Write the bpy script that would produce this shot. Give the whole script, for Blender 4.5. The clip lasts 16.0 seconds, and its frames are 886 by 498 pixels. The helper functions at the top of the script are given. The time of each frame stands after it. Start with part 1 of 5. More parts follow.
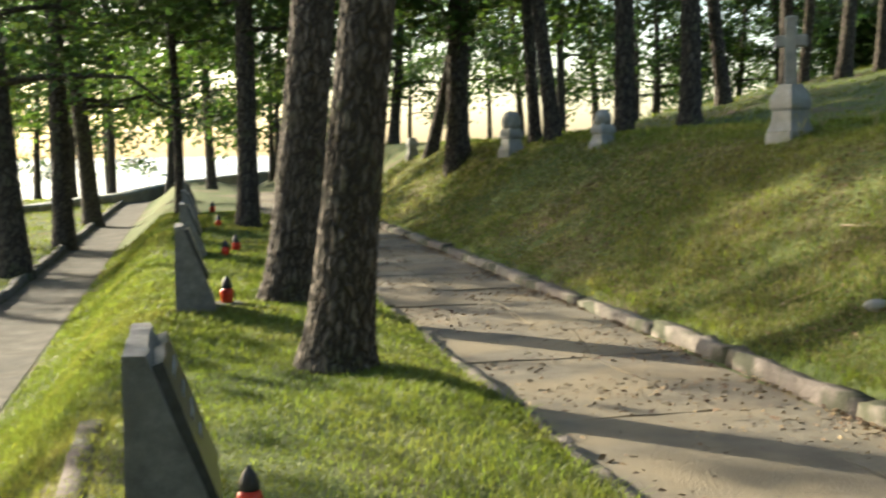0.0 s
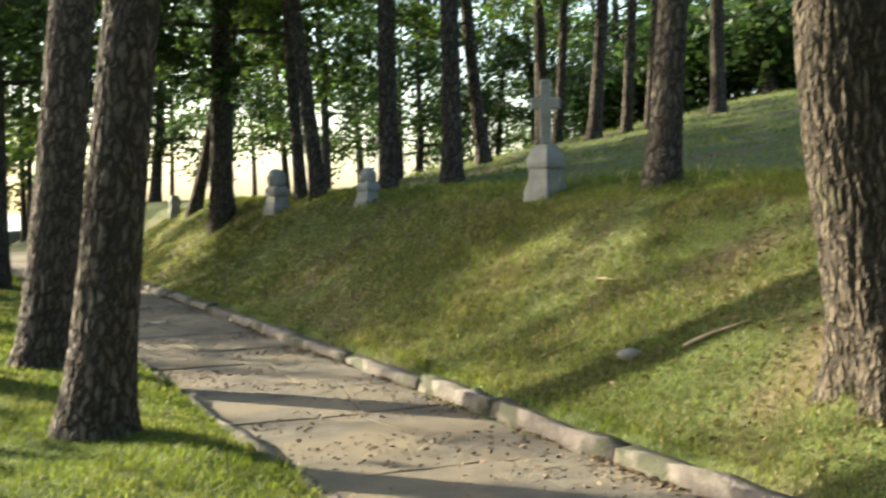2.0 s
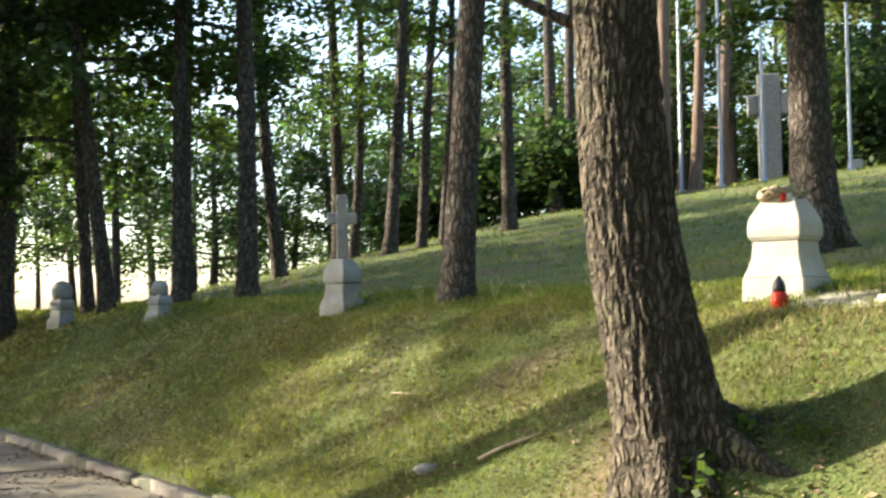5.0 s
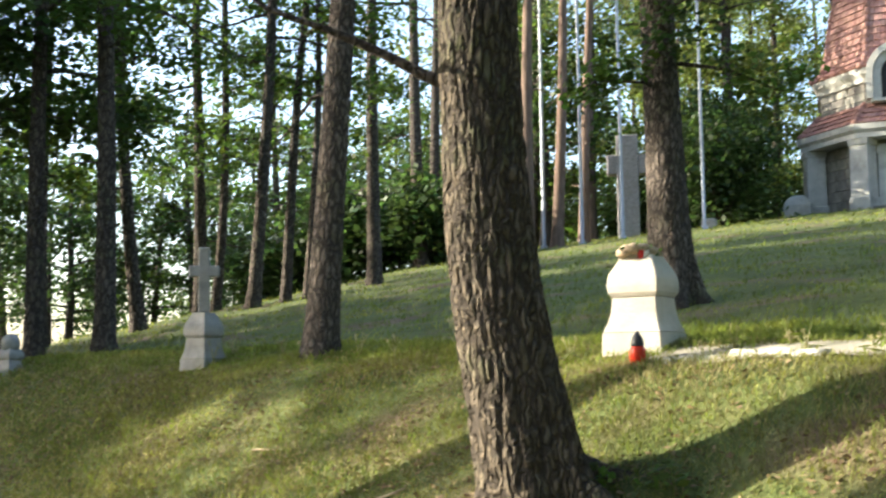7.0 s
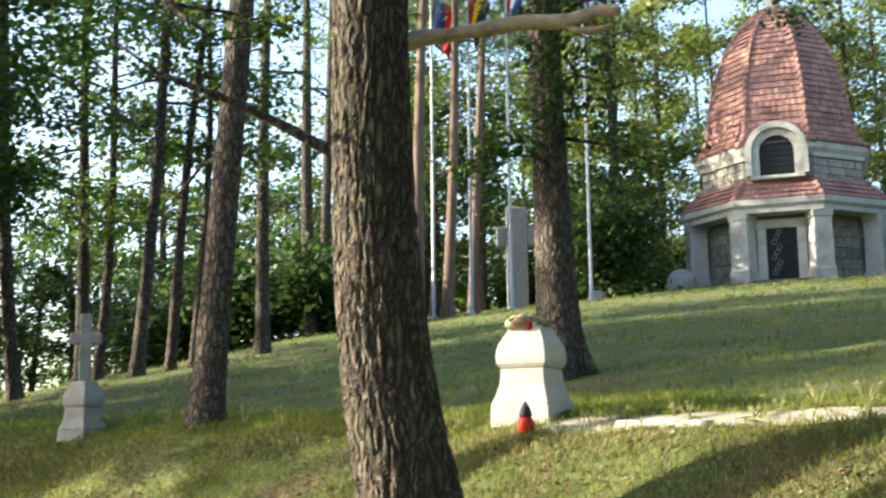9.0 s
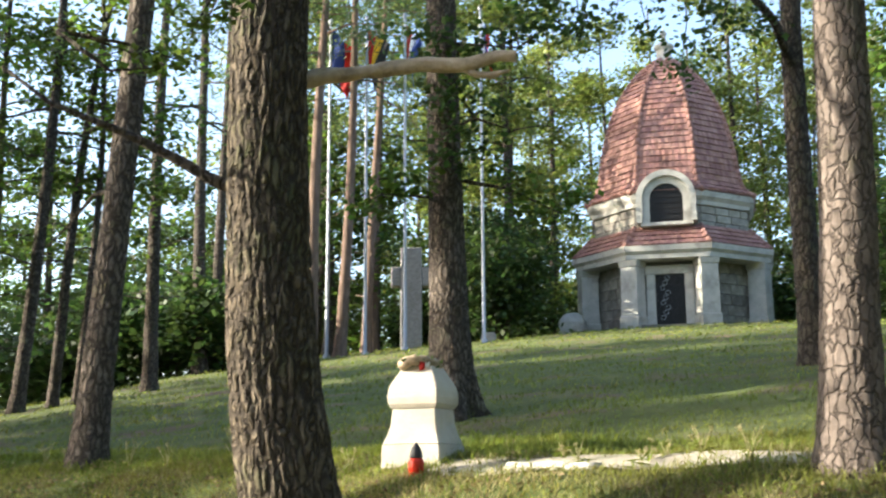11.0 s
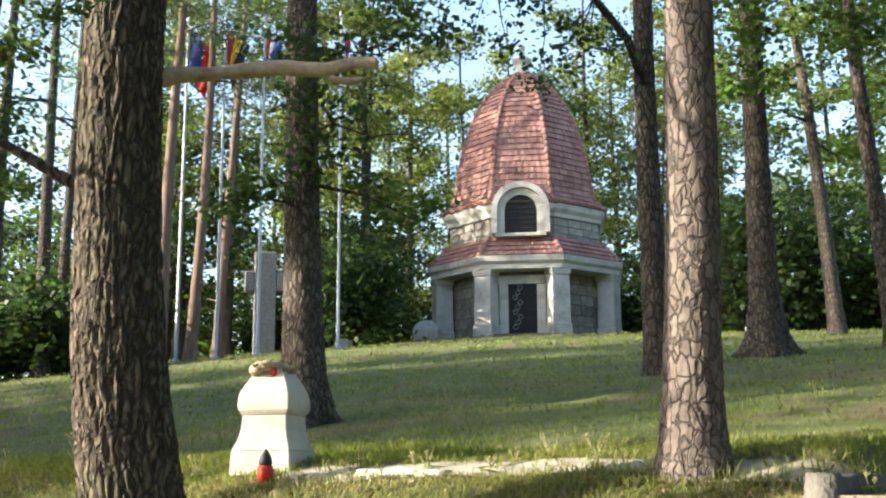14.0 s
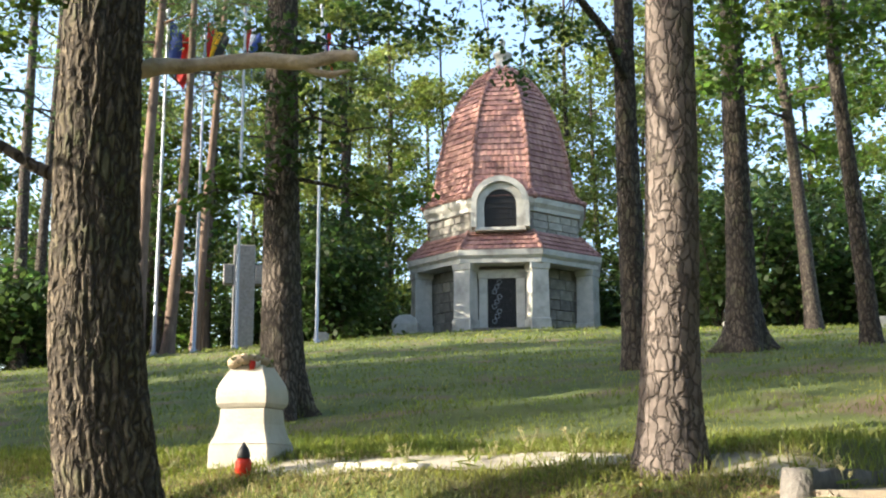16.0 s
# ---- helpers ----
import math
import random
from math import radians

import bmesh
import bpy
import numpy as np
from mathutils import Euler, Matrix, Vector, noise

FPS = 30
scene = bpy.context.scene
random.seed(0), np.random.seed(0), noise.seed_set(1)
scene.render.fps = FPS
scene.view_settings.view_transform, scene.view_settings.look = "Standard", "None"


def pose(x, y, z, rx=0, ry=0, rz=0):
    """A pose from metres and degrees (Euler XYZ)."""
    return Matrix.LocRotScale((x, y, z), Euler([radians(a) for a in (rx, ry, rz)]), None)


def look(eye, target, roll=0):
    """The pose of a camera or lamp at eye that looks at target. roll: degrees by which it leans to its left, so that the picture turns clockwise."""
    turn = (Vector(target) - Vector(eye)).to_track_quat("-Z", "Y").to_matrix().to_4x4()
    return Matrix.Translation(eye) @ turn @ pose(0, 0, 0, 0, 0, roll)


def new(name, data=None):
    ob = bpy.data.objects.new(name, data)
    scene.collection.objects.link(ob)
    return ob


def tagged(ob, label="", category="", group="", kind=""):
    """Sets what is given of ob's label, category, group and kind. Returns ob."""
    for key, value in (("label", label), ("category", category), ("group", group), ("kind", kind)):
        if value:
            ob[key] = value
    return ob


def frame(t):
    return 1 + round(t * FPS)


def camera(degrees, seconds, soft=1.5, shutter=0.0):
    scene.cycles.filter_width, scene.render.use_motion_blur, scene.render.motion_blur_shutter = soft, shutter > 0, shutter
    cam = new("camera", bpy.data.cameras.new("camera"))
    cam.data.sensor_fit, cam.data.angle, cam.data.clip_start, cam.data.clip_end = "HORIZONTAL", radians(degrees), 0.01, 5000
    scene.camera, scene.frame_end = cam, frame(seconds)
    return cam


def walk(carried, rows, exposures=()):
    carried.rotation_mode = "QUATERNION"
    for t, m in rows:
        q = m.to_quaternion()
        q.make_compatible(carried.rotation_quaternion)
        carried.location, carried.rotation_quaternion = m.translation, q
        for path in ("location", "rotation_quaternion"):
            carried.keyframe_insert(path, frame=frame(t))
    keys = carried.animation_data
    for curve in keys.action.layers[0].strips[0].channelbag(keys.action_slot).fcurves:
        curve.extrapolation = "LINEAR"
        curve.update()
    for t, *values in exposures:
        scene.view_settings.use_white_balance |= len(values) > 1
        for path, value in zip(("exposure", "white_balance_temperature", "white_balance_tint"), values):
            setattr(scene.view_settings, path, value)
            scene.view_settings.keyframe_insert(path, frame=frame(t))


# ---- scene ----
cam = camera(41.67, 16.0, soft=2.1, shutter=0.8)
PATH = [(0.0, 5.13, -5.01, 0.8), (0.5, 2.22, -4.35, 0.79), (1.0, -0.77, -3.78, 0.78), (1.5, -3.7, -3.16, 0.85),
        (2.0, -6.33, -2.35, 0.88), (2.5, -8.62, -1.39, 0.88), (3.0, -10.45, -0.34, 0.8), (3.5, -11.94, 0.68, 0.77),
        (4.0, -13.42, 1.62, 0.82), (4.2, -13.97, 1.96, 0.82), (6.3, -20.55, 4.83, 0.66), (6.5, -21.22, 5.1, 0.73),
        (7.0, -22.97, 5.73, 0.72), (7.5, -24.53, 6.49, 0.74), (8.0, -25.89, 7.42, 0.74), (8.5, -27.1, 8.32, 0.7),
        (9.0, -28.41, 9.09, 0.67), (9.2, -28.98, 9.3, 0.78), (11.3, -34.55, 11.27, 0.39), (11.5, -35.12, 11.41, 0.48),
        (12.0, -36.55, 11.48, 0.43), (12.5, -37.96, 11.43, 0.35), (13.0, -39.2, 11.37, 0.35), (13.5, -40.17, 11.32, 0.35),
        (14.0, -40.95, 11.3, 0.32), (14.5, -41.5, 11.24, 0.33), (15.0, -41.87, 11.21, 0.32), (15.5, -41.96, 11.09, 0.28),
        (16.0, -42.0, 11.0, 0.2)]
walk(cam, [(t, pose(0, 0, 1.5, 90 + p, r, y)) for t, y, p, r in PATH], exposures=[(0, 1.66, 6380, 5), (2, 1.82, 6330, 5), (4, 2.05, 6220, 7), (9, 2.02, 6100, 10), (16, 1.96, 6100, 11)])

# ---- light ----
SUN_AZ, SUN_EL = -58.0, 21.0   # degrees right of +y, degrees up
world = bpy.data.worlds.new("sky")
scene.world = world
world.use_nodes = True
wn = world.node_tree.nodes
sky = wn.new("ShaderNodeTexSky")
sky.sky_type, sky.sun_disc = "NISHITA", False
sky.sun_elevation, sky.sun_rotation = radians(SUN_EL), radians(SUN_AZ)
sky.air_density, sky.dust_density, sky.ozone_density = 1.0, 2.5, 0.8
wn["Background"].inputs[1].default_value = 0.15
world.node_tree.links.new(sky.outputs[0], wn["Background"].inputs[0])
sun = new("sun", bpy.data.lights.new("sun", "SUN"))
sun.data.energy, sun.data.angle, sun.data.color = 5.0, radians(0.6), (1.0, 0.88, 0.68)
to_sun = Vector((math.sin(radians(SUN_AZ)) * math.cos(radians(SUN_EL)), math.cos(radians(SUN_AZ)) * math.cos(radians(SUN_EL)), math.sin(radians(SUN_EL))))
sun.matrix_world = look(to_sun * 60, (0, 0, 0))


# ---- materials ----
def material(name, colours, scale=4.0, detail=6.0, rough=0.85, bump=0.3, bump_scale=30.0, metal=0.0, stretch=(1, 1, 1), random=0.0, island=False, translucent=0.0, spots=None, coord="Object"):
    """A surface whose colour wanders between the given colours at two scales, with fine relief.
    random: how far pieces differ in brightness; spots: (colour, scale, amount) for stains and patches."""
    m = bpy.data.materials.new(name)
    m.use_nodes = True
    n, l = m.node_tree.nodes, m.node_tree.links
    bsdf = n["Principled BSDF"]
    tc = n.new("ShaderNodeTexCoord")
    mp = n.new("ShaderNodeMapping")
    mp.inputs["Scale"].default_value = stretch
    l.new(tc.outputs[coord], mp.inputs[0])
    big = n.new("ShaderNodeTexNoise")
    big.inputs["Scale"].default_value, big.inputs["Detail"].default_value = scale, detail
    big.inputs["Roughness"].default_value = 0.65
    l.new(mp.outputs[0], big.inputs[0])
    ramp = n.new("ShaderNodeValToRGB")
    ramp.color_ramp.elements[0].position, ramp.color_ramp.elements[1].position = 0.3, 0.7
    while len(ramp.color_ramp.elements) < len(colours):
        ramp.color_ramp.elements.new(0.5)
    for i, (e, c) in enumerate(zip(ramp.color_ramp.elements, colours)):
        e.position, e.color = 0.3 + 0.4 * i / max(1, len(colours) - 1), (*c, 1)
    l.new(big.outputs[0], ramp.inputs[0])
    out = ramp.outputs[0]
    if spots:
        sp = n.new("ShaderNodeTexNoise")
        sp.inputs["Scale"].default_value, sp.inputs["Detail"].default_value = spots[1], 5
        l.new(tc.outputs[coord], sp.inputs[0])
        mr = n.new("ShaderNodeMapRange")
        mr.inputs[1].default_value, mr.inputs[2].default_value = 0.62 - 0.3 * spots[2], 0.78 - 0.3 * spots[2]
        l.new(sp.outputs[0], mr.inputs[0])
        mx = n.new("ShaderNodeMixRGB")
        mx.inputs[2].default_value = (*spots[0], 1)
        l.new(mr.outputs[0], mx.inputs[0])
        l.new(out, mx.inputs[1])
        out = mx.outputs[0]
    if random:
        src = n.new("ShaderNodeNewGeometry").outputs["Random Per Island"] if island else n.new("ShaderNodeObjectInfo").outputs["Random"]
        mr = n.new("ShaderNodeMapRange")
        mr.inputs[3].default_value, mr.inputs[4].default_value = 1 - random, 1 + random
        l.new(src, mr.inputs[0])
        hs = n.new("ShaderNodeHueSaturation")
        l.new(mr.outputs[0], hs.inputs["Value"])
        hr = n.new("ShaderNodeMapRange")
        hr.inputs[3].default_value, hr.inputs[4].default_value = 0.5 - 0.06 * random, 0.5 + 0.04 * random
        l.new(src, hr.inputs[0])
        l.new(hr.outputs[0], hs.inputs["Hue"])
        l.new(out, hs.inputs["Color"])
        out = hs.outputs[0]
    l.new(out, bsdf.inputs["Base Color"])
    bsdf.inputs["Roughness"].default_value, bsdf.inputs["Metallic"].default_value = rough, metal
    bsdf.inputs["Specular IOR Level"].default_value = 0.3
    if bump:
        fine = n.new("ShaderNodeTexNoise")
        fine.inputs["Scale"].default_value, fine.inputs["Detail"].default_value = bump_scale, 8
        l.new(mp.outputs[0], fine.inputs[0])
        bp = n.new("ShaderNodeBump")
        bp.inputs["Strength"].default_value, bp.inputs["Distance"].default_value = bump, 0.02
        l.new(fine.outputs[0], bp.inputs["Height"])
        l.new(bp.outputs[0], bsdf.inputs["Normal"])
    if translucent:
        tr = n.new("ShaderNodeBsdfTranslucent")
        gl = n.new("ShaderNodeHueSaturation")
        gl.inputs["Value"].default_value, gl.inputs["Saturation"].default_value = 1.5, 1.1
        l.new(out, gl.inputs["Color"])
        l.new(gl.outputs[0], tr.inputs[0])
        mixer = n.new("ShaderNodeMixShader")
        mixer.inputs[0].default_value = translucent
        l.new(bsdf.outputs[0], mixer.inputs[1])
        l.new(tr.outputs[0], mixer.inputs[2])
        l.new(mixer.outputs[0], n["Material Output"].inputs[0])
    return m


def bark_material(name, colours, crack, cell, width, deep, moss=0.25):
    """Bark in plates: the colour wanders from plate to plate; darker bark and painted shade fill the cracks. cell:
    plates in a metre (round, up).
    """
    m = material(name, colours, 14, 8, 0.92, 0.0, 60, spots=((0.085, 0.09, 0.045), 2.2, moss))
    n, l = m.node_tree.nodes, m.node_tree.links
    bsdf = n["Principled BSDF"]
    tc = n.new("ShaderNodeTexCoord")
    warp = n.new("ShaderNodeTexNoise")
    warp.inputs["Scale"].default_value, warp.inputs["Detail"].default_value = 9.0, 4
    l.new(tc.outputs["Object"], warp.inputs[0])
    shift = n.new("ShaderNodeVectorMath")
    shift.operation = "MULTIPLY_ADD"
    shift.inputs[1].default_value = (0.09, 0.09, 0.16)
    l.new(warp.outputs["Color"], shift.inputs[0])
    l.new(tc.outputs["Object"], shift.inputs[2])
    mp = n.new("ShaderNodeMapping")
    mp.inputs["Scale"].default_value = (cell[0], cell[0], cell[1])
    l.new(shift.outputs[0], mp.inputs[0])
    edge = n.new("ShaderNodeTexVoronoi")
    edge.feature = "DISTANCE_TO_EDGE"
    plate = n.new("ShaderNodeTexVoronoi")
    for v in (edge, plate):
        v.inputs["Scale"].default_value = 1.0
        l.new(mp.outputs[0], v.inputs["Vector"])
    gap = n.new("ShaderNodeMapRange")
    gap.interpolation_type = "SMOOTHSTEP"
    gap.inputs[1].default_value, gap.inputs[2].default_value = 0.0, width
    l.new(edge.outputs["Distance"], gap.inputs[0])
    tone = n.new("ShaderNodeMapRange")
    tone.inputs[3].default_value, tone.inputs[4].default_value = 0.78, 1.2
    grey = n.new("ShaderNodeRGBToBW")
    l.new(plate.outputs["Color"], grey.inputs[0])
    l.new(grey.outputs[0], tone.inputs[0])
    hs = n.new("ShaderNodeHueSaturation")
    l.new(tone.outputs[0], hs.inputs["Value"])
    l.new(bsdf.inputs["Base Color"].links[0].from_socket, hs.inputs["Color"])
    # crack colour: dark inner bark with the shade of its depth painted in
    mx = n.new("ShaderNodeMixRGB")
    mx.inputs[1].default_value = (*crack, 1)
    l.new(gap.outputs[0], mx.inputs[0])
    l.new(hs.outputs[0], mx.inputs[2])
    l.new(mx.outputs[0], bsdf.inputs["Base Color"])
    fine = n.new("ShaderNodeTexNoise")
    fine.inputs["Scale"].default_value, fine.inputs["Detail"].default_value = 70, 8
    l.new(tc.outputs["Object"], fine.inputs[0])
    add = n.new("ShaderNodeMath")
    add.operation = "MULTIPLY_ADD"
    add.inputs[1].default_value = 0.35
    l.new(fine.outputs[0], add.inputs[0])
    l.new(gap.outputs[0], add.inputs[2])
    bp = n.new("ShaderNodeBump")
    bp.inputs["Strength"].default_value, bp.inputs["Distance"].default_value = 1.0, deep
    l.new(add.outputs[0], bp.inputs["Height"])
    l.new(bp.outputs[0], bsdf.inputs["Normal"])
    return m


M = {
    "turf": material("turf", [(0.050, 0.068, 0.017), (0.078, 0.100, 0.025), (0.115, 0.120, 0.040)], 1.3, 8, 0.95, 0.9, 40, spots=((0.13, 0.095, 0.055), 0.8, 0.35)),
    "grass": material("grass", [(0.088, 0.118, 0.024), (0.135, 0.168, 0.034), (0.22, 0.215, 0.06)], 0.7, 5, 0.6, 0, random=0.32, island=True, translucent=0.45),
    "dry_grass": material("dry_grass", [(0.112, 0.125, 0.036), (0.215, 0.20, 0.085), (0.30, 0.262, 0.135)], 1.2, 5, 0.7, 0, random=0.35, island=True, translucent=0.35),
    "leaf": material("leaf", [(0.042, 0.074, 0.017), (0.064, 0.102, 0.022), (0.094, 0.128, 0.030)], 0.25, 3, 0.5, 0, random=0.45, island=True, translucent=0.55),
    # lighter copy of leaf, its colour standing in for sunlit crowns
    "leaf_sunlit": material("leaf_sunlit", [(0.090, 0.120, 0.032), (0.130, 0.162, 0.042), (0.175, 0.205, 0.058)], 0.25, 3, 0.5, 0, random=0.5, island=True, translucent=0.45),
    # darker copy of leaf, also used where shade is put into the colour
    "leaf_dark": material("leaf_dark", [(0.026, 0.047, 0.015), (0.041, 0.069, 0.020), (0.058, 0.087, 0.024)], 0.25, 3, 0.5, 0, random=0.4, island=True, translucent=0.5),
    "needle": material("needle", [(0.042, 0.070, 0.030), (0.062, 0.098, 0.040), (0.085, 0.118, 0.044)], 0.4, 3, 0.6, 0, random=0.4, island=True, translucent=0.35),
    "bark": bark_material("bark", [(0.048, 0.038, 0.030), (0.085, 0.069, 0.054), (0.13, 0.107, 0.084)], (0.030, 0.024, 0.019), (15, 5), 0.22, 0.02),
    "oak_bark": bark_material("oak_bark", [(0.080, 0.063, 0.041), (0.125, 0.100, 0.068), (0.175, 0.143, 0.10)], (0.036, 0.028, 0.020), (25, 5.5), 0.30, 0.018, 0.35),
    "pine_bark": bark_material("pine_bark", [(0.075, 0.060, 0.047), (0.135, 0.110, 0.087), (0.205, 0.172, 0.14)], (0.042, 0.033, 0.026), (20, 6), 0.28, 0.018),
    "grey_bark": bark_material("grey_bark", [(0.084, 0.066, 0.055), (0.125, 0.101, 0.085), (0.17, 0.141, 0.12)], (0.052, 0.041, 0.034), (20, 9), 0.12, 0.010, 0.1),
    "straw": material("straw", [(0.22, 0.21, 0.10), (0.34, 0.31, 0.16), (0.45, 0.40, 0.23)], 5, 4, 0.7, 0, random=0.25, island=True, translucent=0.3),
    "red_bark": material("red_bark", [(0.07, 0.048, 0.036), (0.13, 0.088, 0.064), (0.19, 0.132, 0.098)], 8, 8, 0.9, 0.8, 26, stretch=(1, 1, 0.25)),
    "dead_wood": material("dead_wood", [(0.20, 0.15, 0.10), (0.36, 0.28, 0.19), (0.48, 0.38, 0.27)], 9, 8, 0.85, 0.6, 40),
    "dead_leaf": material("dead_leaf", [(0.10, 0.065, 0.035), (0.18, 0.12, 0.065), (0.27, 0.20, 0.12)], 5, 4, 0.8, 0, random=0.4, island=True),
    "path": material("path", [(0.045, 0.040, 0.032), (0.080, 0.068, 0.053), (0.13, 0.11, 0.082)], 2.2, 9, 0.9, 0.5, 60, random=0.12, spots=((0.065, 0.055, 0.04), 3.0, 0.45)),
    "slab": material("slab", [(0.085, 0.072, 0.054), (0.135, 0.115, 0.086), (0.195, 0.165, 0.122)], 3.0, 9, 0.9, 0.5, 60, random=0.14, spots=((0.20, 0.16, 0.105), 1.1, 0.62)),
    "sand": material("sand", [(0.20, 0.175, 0.13), (0.31, 0.28, 0.22), (0.40, 0.37, 0.30)], 5.0, 9, 0.95, 0.6, 70, spots=((0.11, 0.11, 0.05), 2.5, 0.35)),
    "dirt": material("dirt", [(0.10, 0.08, 0.055), (0.19, 0.15, 0.105), (0.27, 0.22, 0.155)], 3.0, 9, 0.95, 0.7, 60),
    "kerb": material("kerb", [(0.10, 0.083, 0.068), (0.165, 0.137, 0.115), (0.24, 0.203, 0.168)], 6, 8, 0.9, 0.8, 40, random=0.2, spots=((0.06, 0.06, 0.035), 4.0, 0.5)),
    "dark_kerb": material("dark_kerb", [(0.06, 0.055, 0.048), (0.12, 0.11, 0.095), (0.18, 0.165, 0.145)], 6, 8, 0.9, 0.7, 40, random=0.15, spots=((0.05, 0.06, 0.03), 4.0, 0.4)),
    "granite": material("granite", [(0.12, 0.115, 0.105), (0.18, 0.172, 0.16), (0.25, 0.238, 0.22)], 14, 9, 0.7, 0.3, 80, spots=((0.16, 0.15, 0.13), 3.0, 0.3)),
    "dark_granite": material("dark_granite", [(0.03, 0.03, 0.032), (0.05, 0.05, 0.05), (0.07, 0.07, 0.07)], 30, 9, 0.3, 0.1, 80),
    "white_stone": material("white_stone", [(0.39, 0.36, 0.29), (0.47, 0.435, 0.36), (0.54, 0.50, 0.42)], 5, 8, 0.8, 0.25, 50, spots=((0.48, 0.46, 0.40), 4.0, 0.25)),
    "grey_stone": material("grey_stone", [(0.19, 0.185, 0.17), (0.27, 0.262, 0.24), (0.35, 0.34, 0.31)], 5, 8, 0.85, 0.3, 50, spots=((0.20, 0.20, 0.17), 3.5, 0.35)),
    "wall_stone": material("wall_stone", [(0.20, 0.165, 0.11), (0.32, 0.27, 0.19), (0.42, 0.36, 0.26)], 3, 8, 0.9, 0.7, 20, random=0.15),
    "render_stone": material("render_stone", [(0.34, 0.33, 0.29), (0.43, 0.42, 0.37), (0.50, 0.48, 0.43)], 2.5, 8, 0.85, 0.25, 40, spots=((0.25, 0.24, 0.21), 1.5, 0.3)),
    "ashlar": material("ashlar", [(0.16, 0.15, 0.125), (0.24, 0.225, 0.19), (0.33, 0.305, 0.26)], 4, 8, 0.9, 0.6, 25, random=0.25),
    "mortar": material("mortar", [(0.13, 0.12, 0.10), (0.18, 0.17, 0.15)], 6, 5, 0.95, 0.3, 40),
    "tile": material("tile", [(0.20, 0.105, 0.085), (0.265, 0.142, 0.115), (0.335, 0.19, 0.158)], 2, 6, 0.75, 0.3, 40, random=0.22, island=True, spots=((0.20, 0.105, 0.078), 1.2, 0.3)),
    "iron": material("iron", [(0.015, 0.014, 0.014), (0.03, 0.028, 0.027)], 20, 5, 0.5, 0.2, 60, metal=0.6),
    # near-black sheet colour that stands for the unlit chapel interior
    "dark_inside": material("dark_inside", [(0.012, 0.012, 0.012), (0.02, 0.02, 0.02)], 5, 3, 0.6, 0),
    "pole": material("pole", [(0.27, 0.29, 0.31), (0.36, 0.38, 0.40)], 5, 5, 0.5, 0.1, 40, metal=0.4),
    "red_glass": material("red_glass", [(0.42, 0.025, 0.012), (0.55, 0.05, 0.02)], 6, 4, 0.2, 0),
    "black_lid": material("black_lid", [(0.02, 0.02, 0.022), (0.04, 0.04, 0.042)], 20, 4, 0.45, 0.1, 40),
    "water": material("water", [(0.30, 0.36, 0.40), (0.36, 0.42, 0.46)], 0.01, 3, 0.2, 0),
    "red_cloth": material("red_cloth", [(0.42, 0.035, 0.03), (0.52, 0.06, 0.05)], 6, 4, 0.8, 0.1, 60, translucent=0.4),
    "blue_cloth": material("blue_cloth", [(0.05, 0.08, 0.25), (0.07, 0.11, 0.32)], 6, 4, 0.8, 0.1, 60, translucent=0.4),
    "white_cloth": material("white_cloth", [(0.68, 0.68, 0.70), (0.76, 0.76, 0.78)], 6, 4, 0.8, 0.1, 60, translucent=0.4),
    "yellow_cloth": material("yellow_cloth", [(0.60, 0.42, 0.04), (0.70, 0.50, 0.06)], 6, 4, 0.8, 0.1, 60, translucent=0.4),
    "black_cloth": material("black_cloth", [(0.02, 0.02, 0.02), (0.03, 0.03, 0.03)], 6, 4, 0.8, 0.1, 60),
}


# ---- the ground's form ----
def su(x, y):
    return 0.954 * (x - 3.55) + 0.3 * y, -0.3 * (x - 3.55) + 0.954 * y


def xy(s, u):
    return 3.55 + 0.954 * s - 0.3 * u, 0.3 * s + 0.954 * u


def step(a, b, v):
    k = np.clip((v - a) / (b - a), 0, 1)
    return k * k * (3 - 2 * k)


PROFILE_S = (-60, -12, -6.2, -5.95, -4.97, -4.6, -3.9, -1.9, -1.6, 0.05, 0.25, 0.8, 2.2, 2.9)
PROFILE_Z = (-1.2, -0.5, -0.55, -0.62, -0.62, -0.45, 0.2, 0.14, 0.0, 0.0, 0.1, 0.42, 1.4, 1.58)
HILL_S = (2.7, 4.5, 12, 25, 36, 46)
HILL_Z = (0, 0.18, 1.7, 3.95, 5.6, 5.9)


